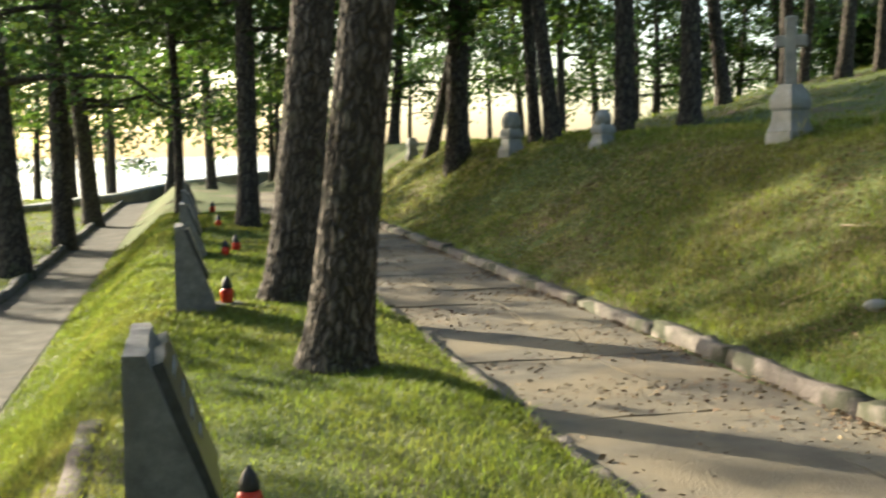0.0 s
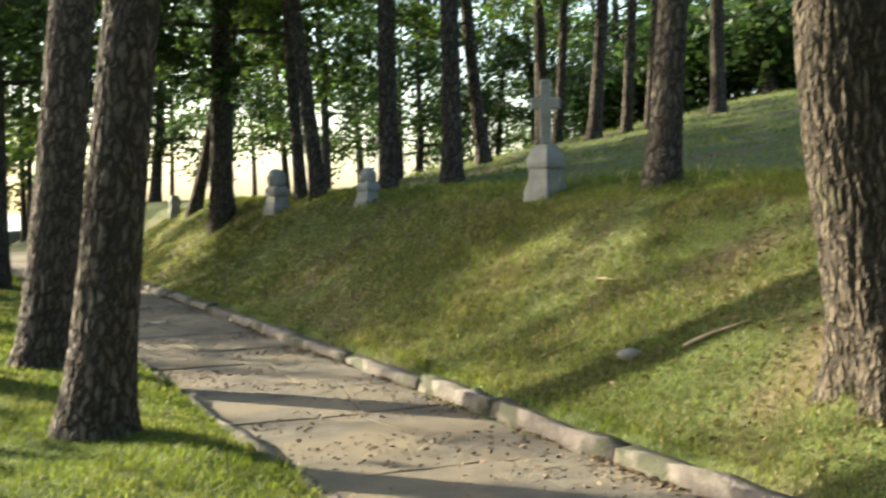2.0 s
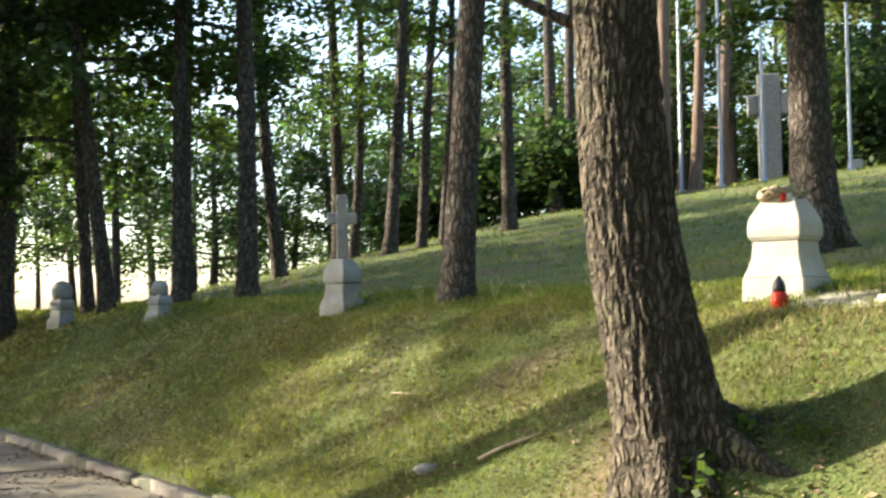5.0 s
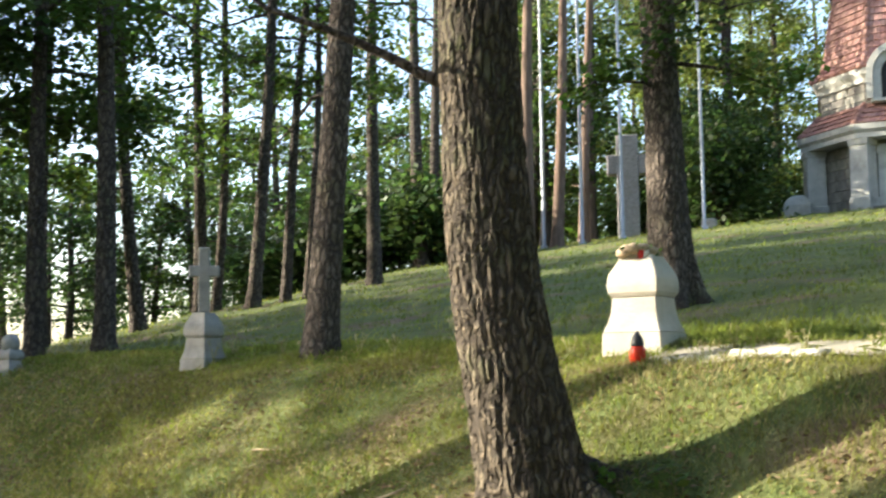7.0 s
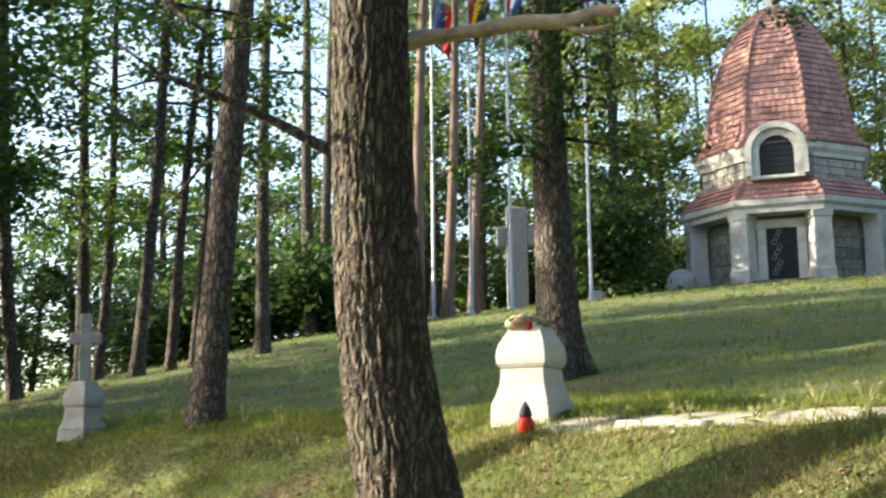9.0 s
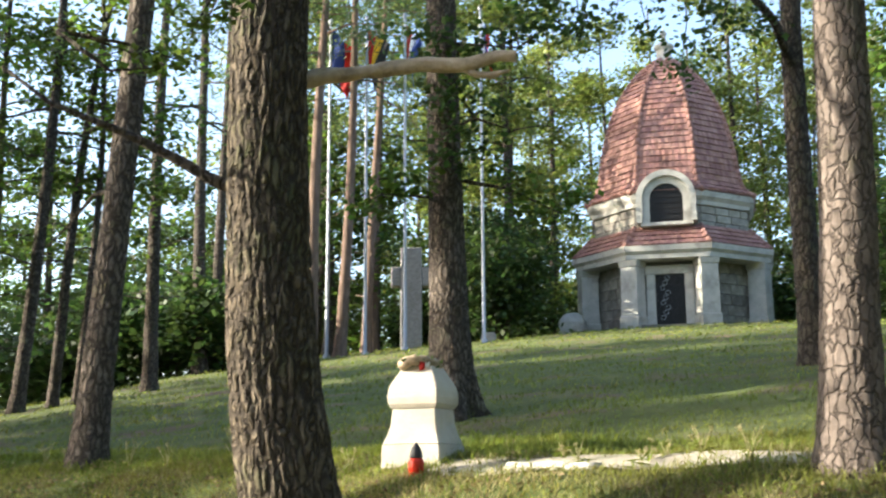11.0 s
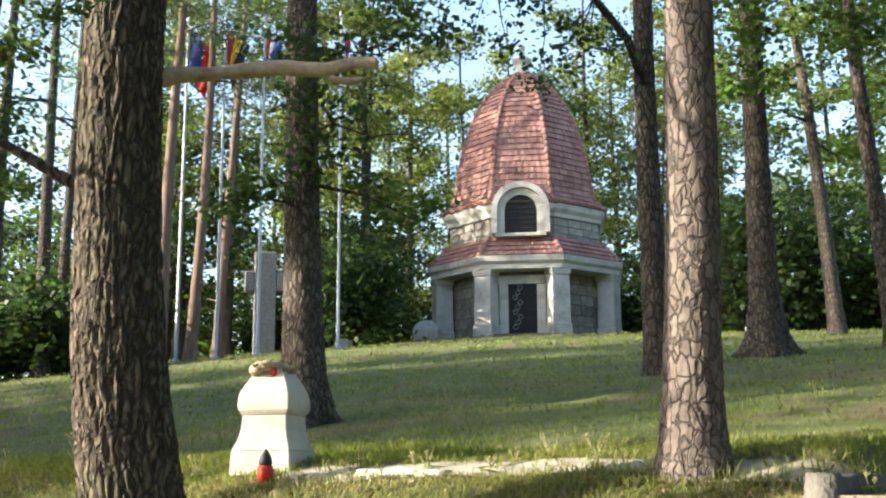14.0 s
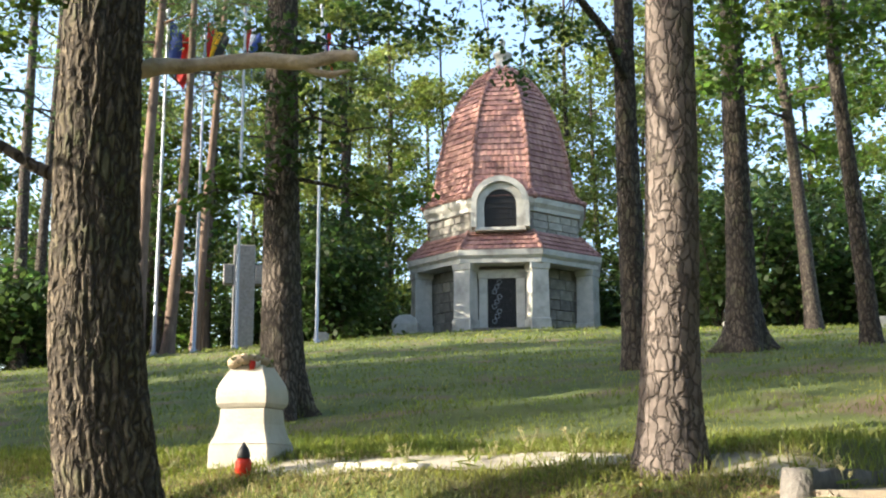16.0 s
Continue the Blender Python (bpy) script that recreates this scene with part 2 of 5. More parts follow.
def height(x, y):
    """Height of the ground: graves, path, bank, terrace, hill and the fall to the lake."""
    s, u = su(np.asarray(x, float), np.asarray(y, float))
    z = sum(np.interp(s + o, PROFILE_S, PROFILE_Z) for o in (-0.12, 0.0, 0.12)) / 3
    hill = sum(np.interp(s + o, HILL_S, HILL_Z) for o in (-1.0, 0.0, 1.0)) / 3
    hill = hill * (0.80 + 0.18 * step(2, 26, u)) * (1 - 0.08 * step(11, 18, u) * step(21, 11, s))
    over = np.maximum(u - (21.5 + 0.42 * s), 0)
    z = z + np.maximum(hill - 0.16 * over * over / (over + 3), 0)
    rough = 0.03 * np.sin(1.9 * x + 0.6 * y) * np.sin(1.3 * y - 0.4 * x) + 0.015 * np.sin(4.3 * x + 1) * np.sin(3.7 * y)
    z = z + rough * (step(0.3, 0.9, s) + step(-1.8, -2.4, s) * step(-4.2, -3.6, s) + step(-6.3, -7, s))
    walk_bed = step(0.3, 0.0, np.maximum(np.abs(x - 7.0) - 2.2, np.abs(y - 1.65) - 1.4))
    z = z * (1 - walk_bed) + 1.40 * walk_bed
    z = z + 0.24 * np.exp(-((x - 2.88) ** 2 + (y - 5.36) ** 2) / 0.22)          # soil heaped round the oak
    fall = step(48, 190, np.hypot(x, y) - 18 * step(0, 20, s)) 
    return z - 17 * fall


def ground(x, y):
    return float(height(x, y))


# ---- mesh helpers ----
def mesh_of(name, verts, faces, mats, smooth=False):
    me = bpy.data.meshes.new(name)
    me.from_pydata([tuple(map(float, v)) for v in verts], [], [tuple(map(int, f)) for f in faces])
    for m in (mats if isinstance(mats, (list, tuple)) else [mats]):
        me.materials.append(M[m])
    if smooth:
        me.polygons.foreach_set("use_smooth", [True] * len(me.polygons))
    me.update()
    return me


def fast_mesh(name, verts, size, mat, smooth=False):
    """Many loose faces of one size: verts (n, size, 3)."""
    n = len(verts)
    me = bpy.data.meshes.new(name)
    me.vertices.add(n * size)
    me.vertices.foreach_set("co", np.ascontiguousarray(verts, dtype=np.float32).ravel())
    me.loops.add(n * size)
    me.loops.foreach_set("vertex_index", np.arange(n * size, dtype=np.int32))
    me.polygons.add(n)
    me.polygons.foreach_set("loop_start", np.arange(0, n * size, size, dtype=np.int32))
    me.materials.append(M[mat])
    me.update(calc_edges=True)
    return me


def bm_mesh(name, bm, mat, smooth=False):
    me = bpy.data.meshes.new(name)
    bmesh.ops.recalc_face_normals(bm, faces=bm.faces[:])
    for f in bm.faces:
        f.smooth = smooth
    bm.to_mesh(me)
    bm.free()
    me.materials.append(M[mat])
    return me


def thing(name, x, y, z, label, category, turn=0.0, group="", kind=""):
    ob = new(name)
    ob.matrix_basis = pose(x, y, z, 0, 0, turn)
    ob.empty_display_size = 0.2
    return tagged(ob, label, category, group, kind)


def part(name, me, parent, label="", m=None, kind=""):
    ob = new(name, me)
    ob.parent = parent
    if m is not None:
        ob.matrix_basis = m
    return tagged(ob, label, kind=kind)


def box_bm(sx, sy, sz, bevel=0.0, bm=None, m=None, segments=1):
    """A box that stands on z = 0."""
    bm = bm or bmesh.new()
    made = bmesh.ops.create_cube(bm, size=1.0, matrix=(m or Matrix()) @ Matrix.Translation((0, 0, sz / 2)) @ Matrix.Diagonal((sx, sy, sz, 1)))
    if bevel:
        edges = list({e for v in made["verts"] for e in v.link_edges})
        bmesh.ops.bevel(bm, geom=edges, offset=bevel, segments=segments, affect="EDGES")
    return bm


def lathe(profile, sides=24, turn=0.0):
    """A solid of revolution from (radius, z) pairs."""
    verts, faces = [], []
    for r, z in profile:
        for k in range(sides):
            a = 2 * math.pi * k / sides + turn
            verts.append((r * math.cos(a), r * math.sin(a), z))
    for i in range(len(profile) - 1):
        for k in range(sides):
            a, b = i * sides + k, i * sides + (k + 1) % sides
            faces.append((a, b, b + sides, a + sides))
    faces.append(tuple(reversed(range(sides))))
    faces.append(tuple((len(profile) - 1) * sides + k for k in range(sides)))
    return verts, faces


def tube(points, radii, sides=8, relief=None):
    """A round limb along points; relief(angle, length) gives the radius' factor."""
    verts, faces, length = [], [], 0.0
    points = [Vector(p) for p in points]
    for i, (p, r) in enumerate(zip(points, radii)):
        way = (points[min(i + 1, len(points) - 1)] - points[max(i - 1, 0)]).normalized()
        side = way.orthogonal().normalized() if abs(way.z) < 0.8 else Vector((1, 0, 0)).cross(way).normalized()
        if abs(way.z) < 0.8:
            side = Vector((0, 0, 1)).cross(way).normalized()
        up = way.cross(side)
        if i:
            length += (p - points[i - 1]).length
        for k in range(sides):
            a = 2 * math.pi * k / sides
            f = r * (relief(a, length) if relief else 1.0)
            verts.append(p + side * (f * math.cos(a)) + up * (f * math.sin(a)))
    for i in range(len(points) - 1):
        for k in range(sides):
            a, b = i * sides + k, i * sides + (k + 1) % sides
            faces.append((a, b, b + sides, a + sides))
    faces.append(tuple(reversed(range(sides))))
    faces.append(tuple((len(points) - 1) * sides + k for k in range(sides)))
    return verts, faces


# ---- ground sheet ----
def graded(stops):
    out = [stops[0][0]]
    for (a, step_a), (b, step_b) in zip(stops, stops[1:]):
        while out[-1] < b - 1e-6:
            k = min(1, max(0, (out[-1] - a) / (b - a)))
            out.append(min(b, out[-1] + step_a + (step_b - step_a) * k))
    return np.array(out)


def build_ground():
    ss = graded([(-2600, 400), (-90, 8), (-20, 1.0), (-7, 0.15), (3.2, 0.14), (14, 0.6), (50, 1.2), (120, 10), (2600, 400)])
    uu = graded([(-2600, 400), (-40, 6), (-5, 0.5), (2, 0.25), (14, 0.25), (30, 0.6), (60, 1.5), (150, 8), (2600, 400)])
    S, U = np.meshgrid(ss, uu, indexing="ij")
    X, Y = xy(S, U)
    Z = height(X, Y)
    n, k = S.shape
    verts = np.stack([X, Y, Z], -1).reshape(-1, 3)
    idx = np.arange(n * k).reshape(n, k)
    faces = np.stack([idx[:-1, :-1], idx[1:, :-1], idx[1:, 1:], idx[:-1, 1:]], -1).reshape(-1, 4)
    ob = new("ground", mesh_of("ground", verts, faces, "turf", True))
    tagged(ob, "uneven grassy cemetery ground with a steep bank and hill", "ground", kind="structure")


build_ground()


# ---- woods ----
def leaf_quads(rng, centres, spread, per, size, thin=0.42, flat=0.6, droop=0.0):
    """Loose leaves round the centres: (n, 4, 3) corners."""
    c = np.repeat(np.asarray(centres, float), per, axis=0)
    n = len(c)
    p = c + rng.normal(0, 1, (n, 3)) * spread * np.array([1, 1, flat])
    d = rng.normal(0, 1, (n, 3))
    d[:, 2] = d[:, 2] * 0.5 - droop
    d /= np.linalg.norm(d, axis=1)[:, None]
    w = np.cross(d, rng.normal(0, 1, (n, 3)) * 0.6 + np.array([0, 0, 1.0]))
    w /= np.linalg.norm(w, axis=1)[:, None] + 1e-9
    s = size * rng.uniform(0.6, 1.35, (n, 1))
    return np.stack([p - d * s * 0.5, p + w * s * thin + d * s * 0.05, p + d * s * 0.5, p - w * s * thin + d * s * 0.05], 1)


def plates(seed, freq, tall, deep, crack=0.2):
    """Bark in raised plates with furrows between: the radius' factor."""
    def relief(a, length):
        v = Vector((math.cos(a) * freq, math.sin(a) * freq, length * tall + seed * 7.3))
        v += 0.75 * noise.noise_vector(v * 0.8)
        dist = noise.voronoi(v)[0]
        k = min(1.0, (dist[1] - dist[0]) / crack)
        k = k * k * (3 - 2 * k)
        return 1 + deep * (k - 0.6) + 0.25 * deep * noise.noise(v * 2.7) + 0.02 * noise.noise(Vector((math.cos(a), math.sin(a), length * 0.5 + seed)))
    return relief


def tree(x, y, r, h, lean=0.0, bend=0.1, bare=4.0, limbs=9, reach=2.6, leaves=1800, size=0.16, leaf="leaf", bark="bark", kind="leafy", stubs=0, flare=0.3,
         relief=None, label="", group="cemetery trees", sides=12, droop=0.12, crown_top=1.0, roots=0, clump=0.34, ahead=0.0, bow=None, high=0, fine=0.026):
    rng = np.random.default_rng(int(abs(x * 131 + y * 977)) + 3)
    az = math.atan2(x, y)
    right = Vector((math.cos(az), -math.sin(az), 0))
    deep = Vector((math.sin(az), math.cos(az), 0))
    z0 = ground(x, y) - (0.1 if roots == 5 else 0.0)
    if relief == "rough":
        relief, sides = plates(x, 3.0, 3.0, 0.1, 0.3), 34
        fine = 0.095
    label = label or {"leafy": "tall leafy tree with dark furrowed bark on grass", "pine": "tall straight pine with rough greyish-brown bark"}[kind]
    ob = thing("tree" if kind == "leafy" else "pine_tree", x, y, z0, label, "tree", group=group)
    ph = rng.uniform(0, 6.28, 2)

    def spine(z):
        q = z / h
        if bow:
            return right * float(np.interp(z, [b[0] for b in bow], [b[1] for b in bow])) + deep * (ahead * z) + Vector((0, 0, z))
        return right * (lean * z + bend * math.sin(q * 5.0 + ph[0]) - bend * math.sin(ph[0])) + deep * (ahead * z + bend * 0.7 * math.sin(q * 4.2 + ph[1]) - bend * 0.7 * math.sin(ph[1])) + Vector((0, 0, z))

    def girth(z):
        f = 1 + flare * math.exp(-max(z, 0) / (1.4 * r)) + 0.25 * flare * math.exp(-max(z, 0) / (5 * r))
        return max(0.02, r * f * (1 - 0.72 * max(0, z) / h))
    zs = ([-0.7, -0.45, -0.25] if roots else [-0.25]) + list(np.arange(0, 6.5 if fine > 0.05 else 5.2, fine) if relief else [0, 0.08, 0.18, 0.32, 0.55, 1.0, 2.0]) + list(np.linspace((6.6 if fine > 0.05 else 5.3) if relief else 3.0, h, 12))
    v, f = tube([spine(z) for z in zs], [girth(z) for z in zs], sides, relief)
    if roots:                                   # buttressed foot
        for i, p in enumerate(v):
            ring, a = divmod(i, sides)
            k = math.exp(-max(0, zs[ring]) / 0.35)
            c = spine(zs[ring])
            a = 2 * math.pi * a / sides
            v[i] = c + (p - c) * (1 + k * 0.26 * math.sin(roots * a + ph[0]) * (1 + 0.4 * math.sin(2 * a + 1)))
    part("trunk", mesh_of("trunk", v, f, bark, True), ob)
    centres = []
    for i in range(limbs):
        q = (i + rng.uniform(0, 0.8)) / limbs
        z = bare + (h * 0.93 - bare) * q * crown_top
        a = i * 2.4 + rng.uniform(-0.5, 0.5)
        L = reach * (1 - 0.45 * q) * rng.uniform(0.75, 1.2)
        rise = (0.15 + 0.5 * q) if kind == "leafy" else rng.uniform(-0.15, 0.25)
        pts, n = [], 7
        base = spine(z)
        for k in range(n):
            g = k / (n - 1)
            pts.append(base + Vector((math.cos(a + 0.4 * g), math.sin(a + 0.4 * g), 0)) * (L * g) + Vector((0, 0, L * (rise * g - droop * 2.2 * g * g))) + Vector(rng.normal(0, 0.035 * L, 3)) * g)
        v, f = tube(pts, [max(0.008, girth(z) * 0.36 * (1 - 0.85 * k / (n - 1))) for k in range(n)], 6)
        part("branch", mesh_of("branch", v, f, bark, True), ob)
        for k in range(2, n):
            for _ in range(2):
                centres.append(pts[k] + Vector(rng.normal(0, 0.16 * L, 3) * np.array([1, 1, 0.5])))
    for i in range(stubs):
        z = rng.uniform(1.8, bare)
        a = rng.uniform(0, 6.28)
        L = rng.uniform(0.5, 1.6)
        base = spine(z)
        pts = [base + Vector((math.cos(a), math.sin(a), 0)) * (L * g) + Vector((0, 0, L * 0.25 * g * math.sin(3 * g + i))) for g in (0, 0.35, 0.7, 1.0)]
        v, f = tube(pts, [0.03, 0.022, 0.014, 0.006], 5)
        part("branch", mesh_of("branch", v, f, bark, True), ob, "bare dead branch")
    upper = None
    if high:                                    # upper crown, mostly out of view, added to shade the ground
        g = rng.uniform(0, 1, 26)
        zc, ac = h * (0.56 + 0.44 * g), rng.uniform(0, 6.28, 26)
        rc = reach * 1.1 * np.sqrt(rng.uniform(0, 1, 26)) * (1.15 - 0.7 * g)
        top = np.stack([rc * np.cos(ac) + np.array([spine(z).x for z in zc]), rc * np.sin(ac) + np.array([spine(z).y for z in zc]), zc], 1)
        upper = leaf_quads(rng, top, 0.6, high // 26, 0.34, 0.42, 0.5, 0.25)
    if leaves and centres:
        c = np.array([tuple(p) for p in centres])
        per = max(1, leaves // len(c))
        if kind == "pine":
            q = leaf_quads(rng, c, clump, per, size, 0.09, 0.5)
        else:
            q = leaf_quads(rng, c, clump, per, size, 0.4, 0.6, 0.25)
        if upper is not None:
            q = np.concatenate([q, upper])
        part("crown", fast_mesh("crown", q, 4, leaf), ob, "", kind="stuff")
    return ob


def rng_for(k):
    return np.random.default_rng(k)


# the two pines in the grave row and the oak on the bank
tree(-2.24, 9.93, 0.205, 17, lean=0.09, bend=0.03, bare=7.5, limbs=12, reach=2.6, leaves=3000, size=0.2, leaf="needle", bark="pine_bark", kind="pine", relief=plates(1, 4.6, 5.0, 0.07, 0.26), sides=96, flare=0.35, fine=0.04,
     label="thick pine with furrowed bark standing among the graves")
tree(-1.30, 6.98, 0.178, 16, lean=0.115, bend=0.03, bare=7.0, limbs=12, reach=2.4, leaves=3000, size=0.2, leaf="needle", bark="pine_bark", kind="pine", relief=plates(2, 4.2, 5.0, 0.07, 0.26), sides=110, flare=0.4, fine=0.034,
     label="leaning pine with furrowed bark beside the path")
OAK_BOW = [(-0.7, 0.36), (-0.2, 0.31), (0.0, 0.27), (0.2, 0.235), (0.5, 0.165), (0.83, 0.10), (1.12, 0.045), (1.42, 0.0), (1.72, -0.028), (2.03, -0.05), (2.65, -0.07), (3.3, -0.075), (5.0, -0.04), (15.0, 0.2)]
tree(2.672, 5.575, 0.243, 15, bow=OAK_BOW, bare=6.4, limbs=11, reach=4.2, leaves=7000, size=0.085, leaf="leaf", bark="oak_bark", relief=plates(3, 6.2, 4.0, 0.075, 0.3), sides=150, flare=0.5, roots=5, fine=0.028,
     label="old oak with deeply ridged bark and spreading roots on the bank")
PINE_BOW = [(-0.3, -0.01), (0.0, -0.006), (0.3, 0.003), (0.75, 0.02), (1.35, 0.052), (2.0, 0.072), (2.7, 0.09), (6.0, 0.14), (17.0, 0.3)]
tree(5.10, 3.85, 0.152, 17, bow=PINE_BOW, bare=8.0, limbs=12, reach=2.6, leaves=3000, size=0.2, leaf="needle", bark="grey_bark", kind="pine", relief=plates(4, 3.2, 6.5, 0.045, 0.24), sides=100, flare=0.36, fine=0.034,
     label="pine with grey plated bark at the edge of the terrace")
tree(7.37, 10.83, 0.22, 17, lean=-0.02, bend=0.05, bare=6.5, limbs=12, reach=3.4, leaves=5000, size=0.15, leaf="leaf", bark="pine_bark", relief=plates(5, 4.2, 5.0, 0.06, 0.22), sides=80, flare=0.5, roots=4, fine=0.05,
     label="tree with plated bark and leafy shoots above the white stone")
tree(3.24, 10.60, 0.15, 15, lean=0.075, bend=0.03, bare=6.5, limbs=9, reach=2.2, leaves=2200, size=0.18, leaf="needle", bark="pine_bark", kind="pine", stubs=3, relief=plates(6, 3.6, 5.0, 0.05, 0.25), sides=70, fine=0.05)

# along the left path and the boundary
tree(-8.87, 18.57, 0.26, 13, bare=2.9, limbs=9, reach=3.2, leaves=2800, size=0.13, leaf="leaf_dark", lean=-0.02, crown_top=0.36, relief="rough")
tree(-10.40, 24.20, 0.22, 19, bare=3.0, limbs=14, reach=3.6, leaves=9600, size=0.144, leaf="leaf", lean=-0.03, crown_top=0.48, relief="rough", high=1900)
tree(-12.83, 31.87, 0.25, 20, bare=3.2, limbs=14, reach=3.8, leaves=9600, size=0.162, leaf="leaf_dark", lean=-0.05, crown_top=0.48, high=1900)
tree(-19.2, 50.0, 0.2, 20, bare=3.4, limbs=12, reach=3.6, leaves=5000, size=0.260, leaf="leaf", crown_top=0.48, high=1900)
tree(-7.72, 23.94, 0.11, 13, bare=3.2, limbs=11, reach=2.6, leaves=7200, size=0.144, leaf="leaf", lean=-0.02, crown_top=0.62, relief="rough", high=1300)
tree(-11.59, 39.45, 0.17, 20, bare=3.0, limbs=12, reach=3.2, leaves=8000, size=0.179, leaf="leaf", lean=-0.03, crown_top=0.48, high=1900)
tree(-5.14, 19.60, 0.18, 16, bare=3.1, limbs=13, reach=3.0, leaves=9600, size=0.165, leaf="leaf_dark", crown_top=0.62, relief="rough", high=1300)
tree(-4.72, 20.60, 0.24, 15, bare=4.2, limbs=10, reach=3.0, leaves=6400, size=0.176, leaf="leaf_dark", lean=0.16, crown_top=0.62, relief="rough", high=1300)
tree(-15.5, 26.5, 0.22, 19, bare=3.0, limbs=14, reach=3.8, leaves=9600, size=0.152, leaf="leaf", crown_top=0.48, relief="rough", high=1900)

# the terrace and the hill's shoulder
tree(-1.75, 22.80, 0.22, 16, bare=3.3, limbs=15, reach=3.6, leaves=13600, size=0.165, leaf="leaf_dark", lean=0.0, crown_top=0.62, relief="rough", high=1300)
tree(-2.68, 26.80, 0.14, 13, bare=3.0, limbs=10, reach=2.6, leaves=6400, size=0.176, leaf="leaf", lean=0.2, crown_top=0.62, relief="rough", high=1300)
tree(0.09, 20.30, 0.135, 15, bare=4.0, limbs=11, reach=2.8, leaves=8000, size=0.165, leaf="leaf_dark", lean=-0.11, crown_top=0.62, relief="rough")
tree(-0.22, 21.25, 0.115, 15, bare=4.0, limbs=11, reach=2.8, leaves=7200, size=0.165, leaf="leaf", lean=-0.03, crown_top=0.62, relief="rough")
tree(1.27, 19.90, 0.15, 15, bare=4.4, limbs=11, reach=3.0, leaves=6480, size=0.135, leaf="leaf", lean=0.03, crown_top=0.62, relief="rough")
tree(1.75, 24.5, 0.09, 13, bare=3.0, limbs=9, reach=2.4, leaves=4147, size=0.152, leaf="leaf", crown_top=0.62, relief="rough")
tree(2.34, 19.60, 0.17, 17, bare=5.2, limbs=12, reach=2.8, leaves=3888, size=0.152, leaf="needle", kind="pine", stubs=5, relief="rough")
tree(3.68, 25.00, 0.15, 15, bare=4.2, limbs=11, reach=3.0, leaves=5832, size=0.152, leaf="leaf", lean=-0.085, bend=0.14, crown_top=0.62, relief="rough")
tree(5.75, 29.0, 0.16, 16, bare=4.5, limbs=11, reach=2.8, leaves=2080, size=0.22, leaf="needle", kind="pine", stubs=5, relief="rough")
tree(6.06, 28.63, 0.12, 15, bare=4.2, limbs=10, reach=2.8, leaves=4536, size=0.162, leaf="leaf", lean=0.05, bend=0.2, crown_top=0.62, relief="rough")
tree(6.54, 26.71, 0.16, 17, bare=6.0, limbs=11, reach=2.8, leaves=2080, size=0.22, leaf="needle", kind="pine", lean=0.045, stubs=8, relief="rough")
tree(7.44, 27.18, 0.13, 15, bare=5.0, limbs=9, reach=2.6, leaves=2496, size=0.162, leaf="leaf", lean=0.1, bend=0.15, stubs=3, crown_top=0.62, relief="rough")
tree(7.83, 26.67, 0.10, 15, bare=5.0, limbs=9, reach=2.4, leaves=2112, size=0.162, leaf="leaf", lean=0.0, bend=0.2, stubs=4, crown_top=0.62, relief="rough")
tree(10.35, 29.0, 0.19, 17, bare=7.0, limbs=11, reach=2.8, leaves=2080, size=0.24, leaf="needle", kind="pine", stubs=7, lean=0.02, relief="rough")
tree(14.2, 35.2, 0.23, 18, bare=8.0, limbs=11, reach=3.0, leaves=2080, size=0.26, leaf="needle", kind="pine", stubs=7, lean=-0.03)
tree(15.3, 36.6, 0.2, 18, bare=7.5, limbs=11, reach=3.0, leaves=2080, size=0.26, leaf="needle", kind="pine", stubs=5)

# red-barked pines behind the flagpoles
for px, py, r in ((17.4, 33.8, 0.23), (18.6, 34.0, 0.2), (21.0, 36.4, 0.19), (19.8, 38.5, 0.2), (23.4, 40.0, 0.2)):
    tree(px, py, r, 19, bare=9.5, limbs=12, reach=3.0, leaves=3200, size=0.28, leaf="needle", bark="red_bark", kind="pine", stubs=4, lean=0.035, label="tall pine with reddish upper bark behind the flagpoles")

# right of the chapel; the dark leaf colour stands in for the neighbours' shade
tree(12.93, 10.28, 0.185, 16, bare=6.2, limbs=13, reach=4.2, leaves=11200, size=0.106, leaf="leaf_dark", lean=0.0, relief="rough")
tree(16.67, 10.97, 0.24, 16, bare=6.4, limbs=13, reach=4.2, leaves=11200, size=0.114, leaf="leaf_dark", lean=-0.02, flare=0.8, roots=4, relief="rough")
tree(18.25, 9.58, 0.155, 15, bare=6.4, limbs=12, reach=3.8, leaves=9600, size=0.114, leaf="leaf_dark", lean=-0.03, relief="rough")
tree(29.3, 17.05, 0.22, 16, bare=5.0, limbs=12, reach=3.4, leaves=4500, size=0.22, leaf="leaf", lean=-0.08)
tree(22.5, 8.6, 0.2, 15, bare=4.5, limbs=12, reach=3.6, leaves=8000, size=0.137, leaf="leaf_dark", relief="rough")

# woods behind the ridge, each tree by itself
R = rng_for(11)
